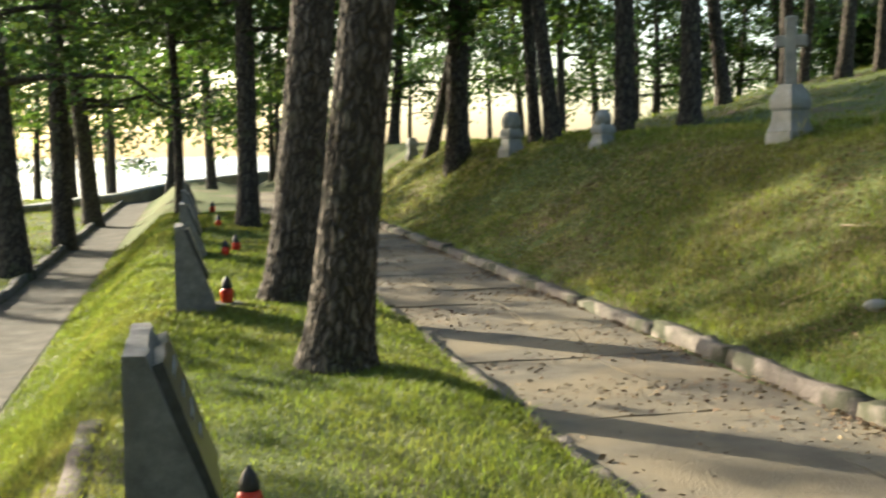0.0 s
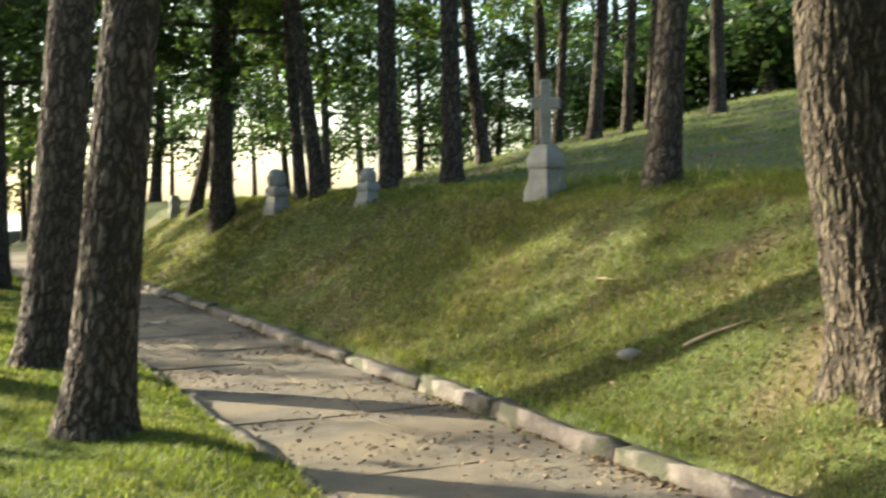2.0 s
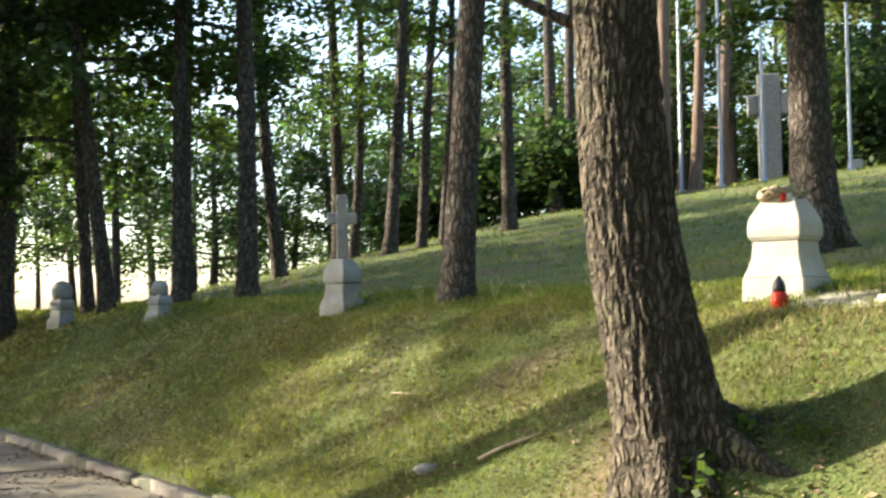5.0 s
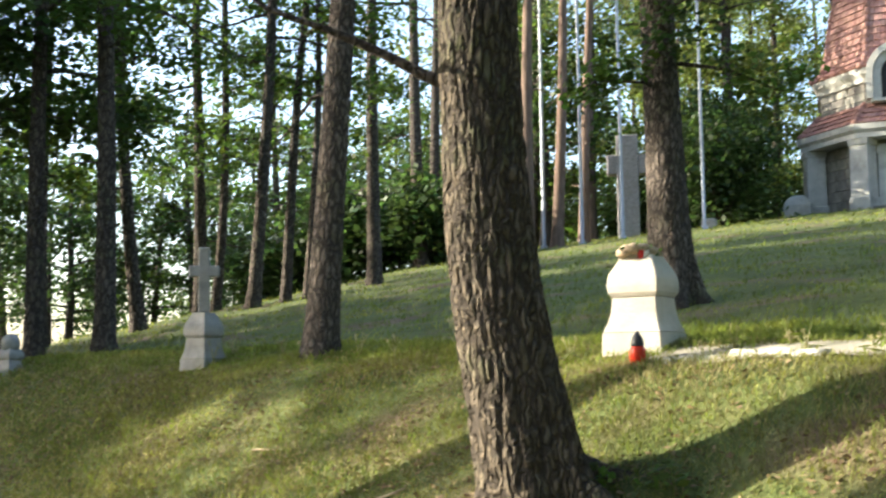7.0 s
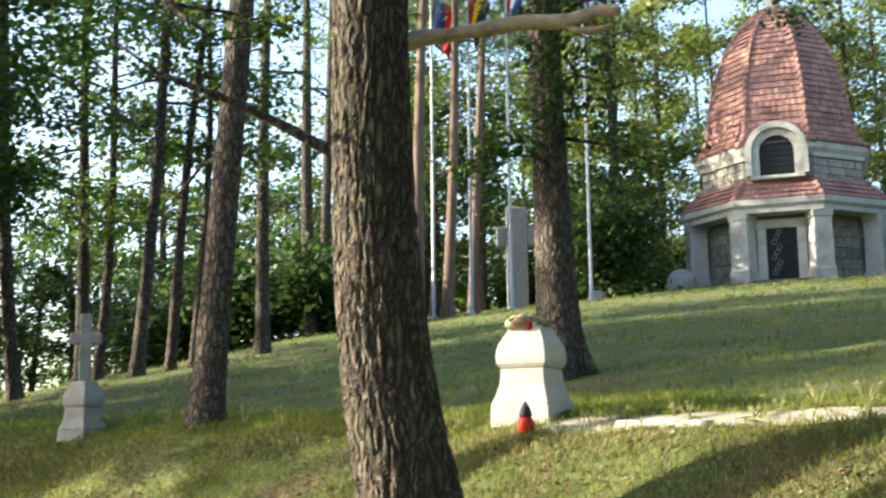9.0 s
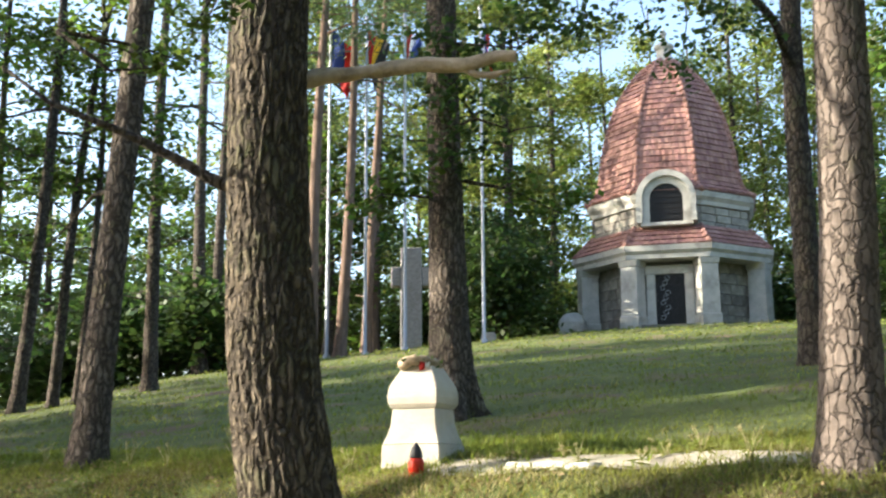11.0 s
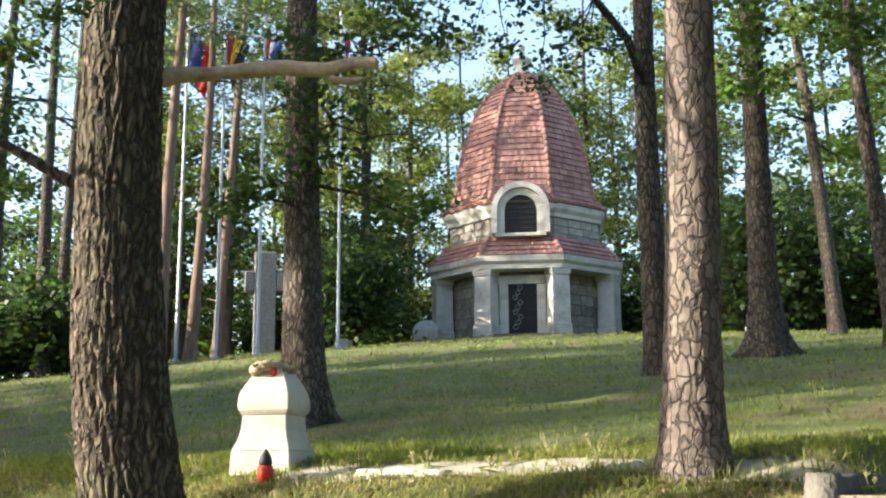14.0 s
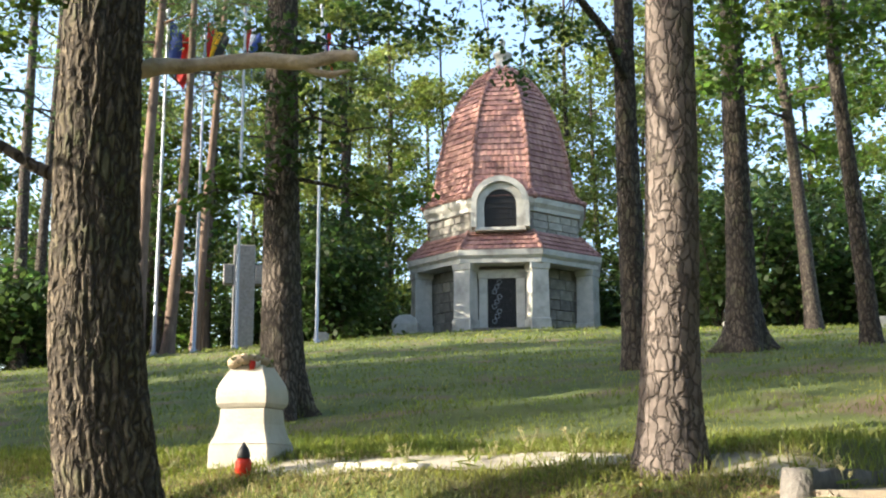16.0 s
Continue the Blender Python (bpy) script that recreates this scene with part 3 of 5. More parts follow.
for i in range(62):
    deg = -26 + 96 * (i + 0.5) / 62 + R.uniform(-0.9, 0.9)
    a, d = radians(deg), R.uniform(46, 62) if i % 3 else R.uniform(62, 84)
    if 34 < deg < 56:
        d = max(d, R.uniform(60, 74))
    px, py = math.sin(a) * d, math.cos(a) * d
    if deg < 3:
        h, low, many = R.uniform(11, 15), R.uniform(2.2, 3.6), 4600
    elif deg < 33:
        h, low, many = R.uniform(8.5, 12), R.uniform(1.0, 2.5), 5200
    else:
        h, low, many = (R.uniform(18, 23) if 34 < deg < 56 else R.uniform(15, 19)), R.uniform(0.8, 2.2), 6200
    # the lighter leaf colour beyond 33 degrees stands in for sunlit crowns
    tree(px, py, R.uniform(0.14, 0.24), h, lean=R.uniform(-0.05, 0.05), bare=low, limbs=13, reach=R.uniform(3.0, 4.2),
         leaves=many, size=0.23, leaf=("leaf_sunlit", "leaf", "leaf_sunlit")[i % 3] if deg > 33 else ("leaf_dark", "leaf", "leaf_dark")[i % 3], clump=0.45, group="woods behind the ridge", label="leafy woodland tree behind the cemetery hill")

# high crowns that shade the chapel
for px, py in ((24.6, 42.0), (28.2, 42.6), (21.2, 44.6), (31.6, 41.8)):
    tree(px, py, 0.24, 23, bare=8.0, limbs=15, reach=3.8, leaves=4600, size=0.24, leaf="leaf_sunlit", clump=0.5, group="trees by the chapel", label="very tall leafy tree behind the flagpoles")

# tall trees at the chapel's side
for px, py in ((24.0, 46.0), (31.0, 45.0), (34.0, 44.5), (37.5, 46.0), (43.5, 38.5), (45.0, 34.0)):
    tree(px, py, 0.22, 19.5, bare=2.6, limbs=15, reach=3.6, leaves=7000, size=0.22, leaf="leaf_sunlit", clump=0.45, group="trees by the chapel", label="tall leafy tree beside the chapel")

# trees on the sunward side, out of view, added to dapple the graves and the bank
for px, py, r in ((-27, 31, 0.2),):
    tree(px, py, r, 16.5, bare=6.6, limbs=11, reach=2.8, leaves=2400, size=0.28, leaf="leaf", clump=0.5, group="trees by the left path")


# out of view, added to shade the near path and the bank
tree(-10.6, 10.3, 0.2, 12.0, bare=3.7, limbs=13, reach=2.8, leaves=3600, size=0.2, leaf="leaf", clump=0.42, group="trees by the left path")

# out of view, added to dapple the far bank and shade the hill
tree(-14.8, 22.6, 0.2, 17, bare=6.2, limbs=9, reach=2.4, leaves=1500, size=0.3, leaf="leaf", clump=0.32, group="trees by the left path", high=1300, crown_top=0.5)

# out of view, a sparse crown added to dapple the bank
tree(-25.0, 25.4, 0.22, 18, bare=10.5, limbs=9, reach=3.2, leaves=260, size=0.3, leaf="leaf", clump=0.4, high=156, group="trees by the left path")

# unseen woods added on the other sides of the clearing to block sky light
for i in range(30):
    deg = 74 + 196 * (i + 0.5) / 30 + R.uniform(-2, 2)
    d = (9, 15, 22)[i % 3] + R.uniform(-1.5, 1.5)
    px, py = math.sin(radians(deg)) * d, math.cos(radians(deg)) * d
    tree(px, py, R.uniform(0.16, 0.24), R.uniform(13, 17), bare=R.uniform(1.6, 3.2), limbs=13, reach=3.4, leaves=1500, size=0.42, leaf=("leaf", "leaf_dark")[i % 2], clump=0.55,
         group="woods round the clearing", label="unseen leafy tree added round the clearing to block sky light")


def shrub(x, y, w, h, leaf, count, size, label):
    """A leafy bush: stems and a loose uneven crown."""
    r = np.random.default_rng(int(abs(x * 57 + y * 91)))
    ob = thing("bush", x, y, ground(x, y), label, "bush", group="undergrowth")
    cs = []
    for k in range(9):
        a, t = r.uniform(0, 6.28), r.uniform(0.35, 1.0)
        top = Vector((math.cos(a) * w * 0.5 * t, math.sin(a) * w * 0.5 * t, h * (1.05 - 0.5 * t) * r.uniform(0.75, 1.1)))
        v, f = tube([(0, 0, -0.1), top * 0.5 + Vector((0, 0, 0.1 * h)), top], [0.05, 0.03, 0.008], 5)
        part("stem", mesh_of("stem", v, f, "bark", True), ob)
        for g in (0.35, 0.55, 0.75, 0.9, 1.0):
            cs.append(tuple(top * g + Vector(r.normal(0, 0.1 * w, 3))))
    part("crown", fast_mesh("crown", leaf_quads(r, cs, 0.13 * w, count // len(cs), size, 0.4, 0.8), 4, leaf), ob, kind="stuff")


# the dark leaf colour also stands in for shade on these bushes
for i in range(30):
    a = radians(13 + 57 * (i + 0.5) / 30 + R.uniform(-0.8, 0.8))
    d = R.uniform(54, 64) if math.degrees(a) > 24 else R.uniform(38, 50)
    shrub(math.sin(a) * d, math.cos(a) * d, R.uniform(3.5, 5.5), R.uniform(2.2, 4.5), "leaf_dark", 2600, 0.28, "dense dark green bush at the edge of the woods")
for i in range(9):
    a = radians(53 + 15 * (i + 0.5) / 9)
    d = R.uniform(42, 50)
    shrub(math.sin(a) * d, math.cos(a) * d, R.uniform(4.5, 6), R.uniform(4, 6.5), "leaf_dark", 2600, 0.26, "dense green bush at the edge of the woods")
shrub(26.0, 35.0, 3.8, 5.0, "leaf_dark", 6000, 0.22, "large dark green bush beside the chapel")
shrub(28.6, 38.6, 4.2, 6.0, "leaf_dark", 6000, 0.22, "large dark green bush beside the chapel")


# ---- paths and kerbs ----
def along(s, u, z=0.0):
    px, py = xy(s, u)
    return Vector((float(px), float(py), ground(px, py) + z))


def build_path():
    """The concrete path, laid in broken slabs with earth in the joints."""
    r = rng_for(5)
    base = bpy.data.objects.new("path", None)
    scene.collection.objects.link(base)
    tagged(base, "narrow cracked concrete path with sandy joints between kerbs", "path", kind="structure")
    us = np.arange(-14, 42.2, 0.5)
    v = [(*map(float, xy(s, u)), 0.006) for u in us for s in (-1.62, 0.04)]
    f = [(2 * i, 2 * i + 1, 2 * i + 3, 2 * i + 2) for i in range(len(us) - 1)]
    part("bed", mesh_of("bed", v, f, "dirt"), base, "sandy earth bed")
    u = -13.0
    while u < 42:
        L = r.uniform(1.1, 1.9)
        sk, cut = r.uniform(-0.2, 0.2), r.uniform(-1.15, -0.45)
        a, b = u + 0.008, u + L - 0.008
        mid = r.uniform(-0.25, 0.25)
        quads = [[(-1.6, a), (cut - 0.007, a + sk * 0.3), (cut - 0.007 + mid, b), (-1.6, b)], [(cut + 0.007, a + sk * 0.3), (0.02, a), (0.02, b), (cut + 0.007 + mid, b)]] if u < 22 else [[(-1.6, a), (0.02, a), (0.02, b), (-1.6, b)]]
        for q in quads:
            n, top = [], r.uniform(0.022, 0.034)
            for (s0, u0), (s1, u1) in zip(q, q[1:] + q[:1]):     # ragged edges
                m = max(2, int(math.hypot(s1 - s0, u1 - u0) / 0.16))
                for k in range(m):
                    g = k / m
                    n.append((s0 + (s1 - s0) * g + r.uniform(-0.012, 0.012), u0 + (u1 - u0) * g + r.uniform(-0.018, 0.018)))
            tilt = r.uniform(-0.006, 0.006, 2)
            cs, cu = np.mean(n, 0)
            ring = [(*xy(s, w), top + tilt[0] * (s - cs) + tilt[1] * (w - cu)) for s, w in n]
            v = ring + [(x0, y0, -0.03) for x0, y0, _ in ring]
            k = len(ring)
            f = [tuple(range(k))] + [(i, i + k, (i + 1) % k + k, (i + 1) % k) for i in range(k)]
            part("slab", mesh_of("slab", v, f, "slab"), base)
        u += L


def kerb_stone(r, L, w, h, mat, rough=0.02):
    bm = bmesh.new()
    nx, ny, nz = 7, 3, 3
    bmesh.ops.create_cube(bm, size=1.0)
    bmesh.ops.subdivide_edges(bm, edges=[e for e in bm.edges if abs((e.verts[0].co - e.verts[1].co).x) > 0.5], cuts=nx, use_grid_fill=True)
    bmesh.ops.subdivide_edges(bm, edges=[e for e in bm.edges if abs((e.verts[0].co - e.verts[1].co).z) > 0.5], cuts=1, use_grid_fill=True)
    for v in bm.verts:
        edge = (abs(v.co.y) > 0.4 and v.co.z > 0.4)
        v.co = Vector((v.co.x * L, v.co.y * w, (v.co.z + 0.5) * h))
        v.co += Vector(r.normal(0, rough, 3)) * Vector((0.4, 1, 1)).length * 0.55
        if edge:
            v.co.z -= 0.18 * h * r.uniform(0.4, 1.0)
            v.co.y *= 0.88
    return bm_mesh("kerb_stone", bm, mat, True)


def kerb(name, label, s, u0, u1, step_len, w, h, mat, rough, sink=0.06):
    r = rng_for(int(abs(s * 100)) + 3)
    base = bpy.data.objects.new(name, None)
    scene.collection.objects.link(base)
    tagged(base, label, "kerb", kind="structure")
    u = u0
    turn = math.degrees(math.atan2(0.954, -0.3))
    while u < u1:
        L = step_len * r.uniform(0.75, 1.25)
        c = along(s + r.uniform(-0.02, 0.02), u + L / 2)
        part("kerb_stone", kerb_stone(r, L * 0.99, w, h + sink, mat, rough), base, m=pose(c.x, c.y, c.z - sink + r.uniform(-0.015, 0.015), r.uniform(-3, 3), r.uniform(-1, 1), turn + r.uniform(-1.5, 1.5)))
        u += L


build_path()
kerb("kerb", "rough pinkish concrete kerb along the foot of the bank", 0.11, -14, 44, 1.5, 0.15, 0.105, "kerb", 0.012, 0.1)
kerb("kerb", "thin worn concrete edging between lawn and path", -1.68, -14, 44, 1.3, 0.1, 0.05, "kerb", 0.012, 0.12)
kerb("kerb", "dark mossy kerb beside the lower path", -6.05, -12, 60, 1.2, 0.13, 0.14, "dark_kerb", 0.012, 0.1)
kerb("kerb", "narrow concrete strip behind the grave row", -3.87, 2.4, 6.8, 1.5, 0.12, 0.03, "kerb", 0.008, 0.1)


def lower_path():
    us = np.arange(-12, 62, 0.5)
    v = [along(s, u, 0.012) for u in us for s in (-5.98, -5.6, -5.3, -4.95)]
    f = [(4 * i + k, 4 * i + k + 1, 4 * i + k + 5, 4 * i + k + 4) for i in range(len(us) - 1) for k in range(3)]
    ob = new("lower_path", mesh_of("lower_path", v, f, "path", True))
    tagged(ob, "narrow worn asphalt path below the graves", "path", kind="structure")


lower_path()


def terrace_path():
    """The walk on the terrace and its kerb, past the pine."""
    r = rng_for(8)
    bm = bmesh.new()
    corners = [(4.82, 2.88), (5.6, 3.02), (6.35, 3.12), (7.4, 3.1), (9.1, 3.0), (9.1, 0.3), (4.9, 0.3), (4.75, 1.6)]
    bm.faces.new([bm.verts.new((px, py, 1.43)) for px, py in corners])
    ext = bmesh.ops.extrude_face_region(bm, geom=bm.faces[:])
    bmesh.ops.translate(bm, verts=[g for g in ext["geom"] if isinstance(g, bmesh.types.BMVert)], vec=(0, 0, -0.3))
    ob = new("terrace_walk", bm_mesh("terrace_walk", bm, "slab"))
    tagged(ob, "pale sunlit paved walk on the terrace", "path", kind="structure")
    base = bpy.data.objects.new("terrace_kerb", None)
    scene.collection.objects.link(base)
    tagged(base, "dark rounded kerb beside the terrace walk", "kerb", kind="structure")
    ends = [(4.80, 2.93), (5.55, 3.14), (6.32, 3.26)]
    for (ax, ay), (bx, by) in zip(ends, ends[1:]):
        L = math.hypot(bx - ax, by - ay)
        part("kerb_stone", kerb_stone(r, L * 1.04, 0.14, 0.25, "dark_kerb", 0.007), base, m=pose((ax + bx) / 2, (ay + by) / 2, 1.30, 0, 0, math.degrees(math.atan2(by - ay, bx - ax))))


def terrace_edge():
    """Flat slabs let into the top of the bank, their pale colour standing in for sunlight."""
    r = rng_for(9)
    base = bpy.data.objects.new("terrace_edge", None)
    scene.collection.objects.link(base)
    tagged(base, "row of flat stones sunk in the terrace edge, paled to look sunlit", "edging", kind="structure")
    for u, L in ((5.0, 0.62), (5.58, 0.5)):
        c = along(2.62, u)
        part("kerb_stone", kerb_stone(r, L, 0.24, 0.1, "render_stone", 0.006), base, m=pose(c.x, c.y, c.z - 0.075, 0, 0, math.degrees(math.atan2(0.954, -0.3))))


def bare_strip():
    """The bare sandy line along the top of the bank, with sunlight put into its pale colour."""
    us = np.arange(-2.0, 6.1, 0.12)
    v = []
    for u in us:
        wob = 0.07 * math.sin(2.1 * u) + 0.04 * math.sin(5.3 * u + 1)
        v += [along(s, u, 0.014) for s in (2.52 + wob, 2.64 + wob, 2.78 + 0.5 * wob, 2.92 - 0.6 * wob)]
    f = [(4 * i + k, 4 * i + k + 1, 4 * i + k + 5, 4 * i + k + 4) for i in range(len(us) - 1) for k in range(3)]
    tagged(new("bare_strip", mesh_of("bare_strip", v, f, "sand", True)), "bare sandy strip along the terrace edge, paled to look sunlit", "ground", kind="structure")


bare_strip()
terrace_path()
terrace_edge()


def boundary_wall():
    """The low stone wall above the lake."""
    base = bpy.data.objects.new("boundary_wall", None)
    scene.collection.objects.link(base)
    tagged(base, "low ochre stone boundary wall with pale coping", "wall", kind="structure")
    r = rng_for(21)
    pts = [(-30, 40), (-27, 41), (-24.5, 42.5), (-20.6, 50), (-18.4, 56), (-15.7, 62), (-13, 67), (-9, 74), (-4, 82)]
    tops = [-0.3, -0.28, -0.28, -0.2, -0.02, 0.18, 0.34, 0.6, 0.9]
    for i in range(len(pts) - 1):
        m = 6
        for k in range(m):
            g0, g1 = k / m, (k + 1) / m
            ends = []
            for g in (g0, g1):
                a, d = radians(pts[i][0] + (pts[i + 1][0] - pts[i][0]) * g), pts[i][1] + (pts[i + 1][1] - pts[i][1]) * g
                ends.append(Vector((math.sin(a) * d, math.cos(a) * d, tops[i] + (tops[i + 1] - tops[i]) * g)))
            mid, way = (ends[0] + ends[1]) / 2, ends[1] - ends[0]
            turn = math.degrees(math.atan2(way.y, way.x))
            low = min(ground(mid.x, mid.y), mid.z - 0.5) - 0.5
            part("block", bm_mesh("block", box_bm(way.length * 0.995, 0.4, mid.z - low - 0.1, 0.02), "wall_stone"), base, m=pose(mid.x, mid.y, low, 0, 0, turn))
            part("coping", bm_mesh("coping", box_bm(way.length * 0.99, 0.52, 0.1, 0.02), "render_stone"), base, m=pose(mid.x, mid.y, mid.z - 0.1, 0, 0, turn))


boundary_wall()

# the lake below and the far shore
lake = new("lake", mesh_of("lake", [(-2500, 140, -13.2), (2500, 140, -13.2), (2500, 2500, -13.2), (-2500, 2500, -13.2)], [(0, 1, 2, 3)], "water"))
tagged(lake, "pale distant lake beyond the boundary wall", "lake", kind="structure")


# ---- graves ----
def wedge_stone(u, h, wide, label):
    """A grave marker with an upright back and a sloping rough-hewn face."""
    c = along(-3.42 + 0.07 * step(6, 10, u), u)
    ob = thing("headstone", c.x, c.y, c.z - 0.03, label, "headstone", turn=math.degrees(math.atan2(0.3, 0.954)), group="grave row")
    bm = bmesh.new()
    r = rng_for(int(u * 10))
    prof = [(-0.17, 0), (0.16, 0), (0.125, 0.2 * h), (0.055, 0.5 * h), (-0.03, 0.8 * h), (-0.098, h), (-0.16, h)]
    n = 9
    rings = []
    for k in range(n):
        y0 = wide * (k / (n - 1) - 0.5)
        rings.append([bm.verts.new((px + (r.normal(0, 0.006) if 1 < i < 6 else 0), y0, pz + (r.normal(0, 0.004) if pz > 0 else 0))) for i, (px, pz) in enumerate(prof)])
    for a, b in zip(rings, rings[1:]):
        for i in range(len(prof)):
            j = (i + 1) % len(prof)
            bm.faces.new((a[i], a[j], b[j], b[i]))
    bm.faces.new(rings[0][::-1])
    bm.faces.new(rings[-1])
    part("stone", bm_mesh("stone", bm, "granite"), ob)
    slope = math.degrees(math.atan2(0.6 * h, 0.17))
    bm = bmesh.new()                            # rough-edged slab fixed on the slope
    rim = [(r.uniform(-0.01, 0.01) + wide * 0.47 * a, 0.56 * h * b + r.uniform(-0.012, 0.012)) for a, b in ((-1, 0), (-0.5, 0), (0, 0), (0.5, 0), (1, 0), (1, 0.25), (1, 0.5), (1, 0.75), (0.98, 1), (0.5, 1), (0, 1), (-0.5, 1), (-0.98, 1), (-1, 0.75), (-1, 0.5), (-1, 0.25))]
    low, up = [[bm.verts.new((px, a, b)) for a, b in rim] for px in (-0.02, 0.026)]
    bm.faces.new(low)
    bm.faces.new(up[::-1])
    for k in range(len(rim)):
        bm.faces.new((low[k], up[k], up[(k + 1) % len(rim)], low[(k + 1) % len(rim)]))
    at = pose(0.074, 0, 0.43 * h, 0, slope - 90, 0)
    plaque = part("plaque", bm_mesh("plaque", bm, "dark_granite"), ob, "polished dark granite plaque", m=at)
    for k in range(4):
        part("inscription_bar", bm_mesh("inscription_bar", box_bm(0.004, wide * (0.5, 0.34, 0.42, 0.25)[k], 0.018), "grey_stone"), plaque, m=pose(0.028, 0, 0.46 * h - 0.07 * k))


for u, h, w in ((4.6, 0.79, 0.62), (10.7, 0.74, 0.6), (15.8, 0.68, 0.6), (20.5, 0.7, 0.6), (25.8, 0.7, 0.6)):
    wedge_stone(u, h, w, "grey granite wedge-shaped headstone with a dark plaque")


def grave_lantern(x, y, z, s, label, parent_group="grave lanterns"):
    """A glass grave candle: ribbed red body and a dark pointed lid."""
    ob = thing("grave_lantern", x, y, z, label, "grave lantern", group=parent_group)
    v, f = lathe([(0.036, 0), (0.046, 0.012), (0.05, 0.05), (0.052, 0.085), (0.046, 0.105), (0.036, 0.115)], 20)
    part("glass", mesh_of("glass", [tuple(c * s for c in p) for p in v], f, "red_glass", True), ob, "red glass body")
    v, f = lathe([(0.04, 0.115), (0.042, 0.125), (0.038, 0.15), (0.03, 0.175), (0.014, 0.195), (0.006, 0.21), (0.0015, 0.214)], 20)
    part("lid", mesh_of("lid", [tuple(c * s for c in p) for p in v], f, "black_lid", True), ob, "black pointed lid")
    return ob


red = "red glass grave lantern with a black lid on grass"
grave_lantern(-1.10, 4.10, ground(-1.10, 4.10) - 0.03, 0.95, red)
grave_lantern(-2.72, 9.60, ground(-2.72, 9.60) + 0.03, 1.1, "red grave lantern with black lid on a dark stone ring")
for u, s, ds in ((15.6, 1.0, 0.45), (16.2, 1.1, 0.6), (20.9, 1.1, 0.5), (25.9, 1.2, 0.5)):
    c = along(-3.42 + ds, u)
    grave_lantern(c.x, c.y, c.z, s, red)
grave_lantern(4.13, 6.50, ground(4.13, 6.50), 1.05, "orange-red grave lantern with dark lid before the white stone")
v, f = lathe([(0.13, 0), (0.17, 0.005), (0.17, 0.03), (0.15, 0.04), (0.1, 0.04)], 24)
ring_ob = new("stone_ring", mesh_of("stone_ring", v, f, "dark_kerb", True))
ring_ob.matrix_basis = pose(-2.72, 9.60, ground(-2.72, 9.60) - 0.008)
tagged(ring_ob, "low dark stone dish under a grave lantern", "stone dish")


def prism(profile, depth_profile):
    """A block whose width and depth change with height: (half width, z) and half depths, chamfered corners."""
    verts, faces = [], []
    for (w, z), d in zip(profile, depth_profile):
        c = min(w, d) * 0.05
        verts += [(-w + c, -d, z), (w - c, -d, z), (w, -d + c, z), (w, d - c, z), (w - c, d, z), (-w + c, d, z), (-w, d - c, z), (-w, -d + c, z)]
    n = len(profile)
    for i in range(n - 1):
        for k in range(8):
            a, b = i * 8 + k, i * 8 + (k + 1) % 8
            faces.append((a, b, b + 8, a + 8))
    faces.append(tuple(reversed(range(8))))
    faces.append(tuple((n - 1) * 8 + k for k in range(8)))
    return verts, faces


def marker(x, y, turn, mat, scale, wscale, label, cross=False, ball=False):
    """A pedestal with a waisted foot and a bulged, rounded head."""
    ob = thing("stone_marker", x, y, ground(x, y) - 0.06, label, "grave marker", turn=turn, group="terrace stones")
    s = scale
    prof = [(0.30, 0.0), (0.298, 0.13), (0.294, 0.18), (0.262, 0.25), (0.236, 0.33), (0.224, 0.45), (0.232, 0.462), (0.252, 0.49), (0.258, 0.54), (0.254, 0.59), (0.240, 0.635), (0.214, 0.68), (0.184, 0.725), (0.16, 0.765), (0.15, 0.785)]
    dep = [w - 0.01 for w, _ in prof]
    for name, lo, hi in (("base", 0, 2), ("shaft", 2, 5), ("head", 5, 15)):
        sel = slice(lo, hi + 1)
        g = 0.004 if lo else 0.0
        v, f = prism([(w * wscale - (0.002 if name == "shaft" else 0), z * s + (g if i == 0 else 0)) for i, (w, z) in enumerate(prof[sel])], [d * wscale - (0.002 if name == "shaft" else 0) for d in dep[sel]])
        part(name, mesh_of(name, v, f, mat), ob)
    if cross:
        bm = box_bm(0.15 * s, 0.12 * s, 0.86 * s, 0.012)
        box_bm(0.40 * s, 0.115 * s, 0.15 * s, 0.012, bm, Matrix.Translation((0, 0, 0.47 * s)))
        part("cross", bm_mesh("cross", bm, "grey_stone"), ob, "grey stone cross", m=pose(0, 0, 0.785 * s, 0, 0, 40))
    if ball:
        v, f = lathe([(0.2, -0.08), (0.235, 0.0), (0.245, 0.1), (0.225, 0.2), (0.17, 0.29), (0.09, 0.34), (0.02, 0.355)], 20)
        part("cap", mesh_of("cap", [tuple(c * s for c in p) for p in v], f, mat, True), ob, "rounded stone head", m=pose(0, 0, 0.78 * s))
    return ob


marker(4.425, 6.87, -58, "white_stone", 0.885, 0.74, "white stone pedestal with rounded shoulders on the terrace")
marker(2.47, 12.25, -55, "grey_stone", 0.80, 0.60, "pale stone pedestal carrying a grey cross", cross=True)
marker(0.79, 16.94, -55, "grey_stone", 0.52, 0.52, "small grey stone marker with rounded head", ball=True)
marker(-0.64, 20.67, -55, "grey_stone", 0.72, 0.62, "grey stone marker with domed head in shade", ball=True)
marker(-3.30, 28.35, 20, "grey_stone", 0.72, 0.5, "small grey stone marker in shade on the terrace")
marker(-2.2, 30.5, 20, "grey_stone", 0.7, 0.5, "small grey stone marker in shade on the terrace")


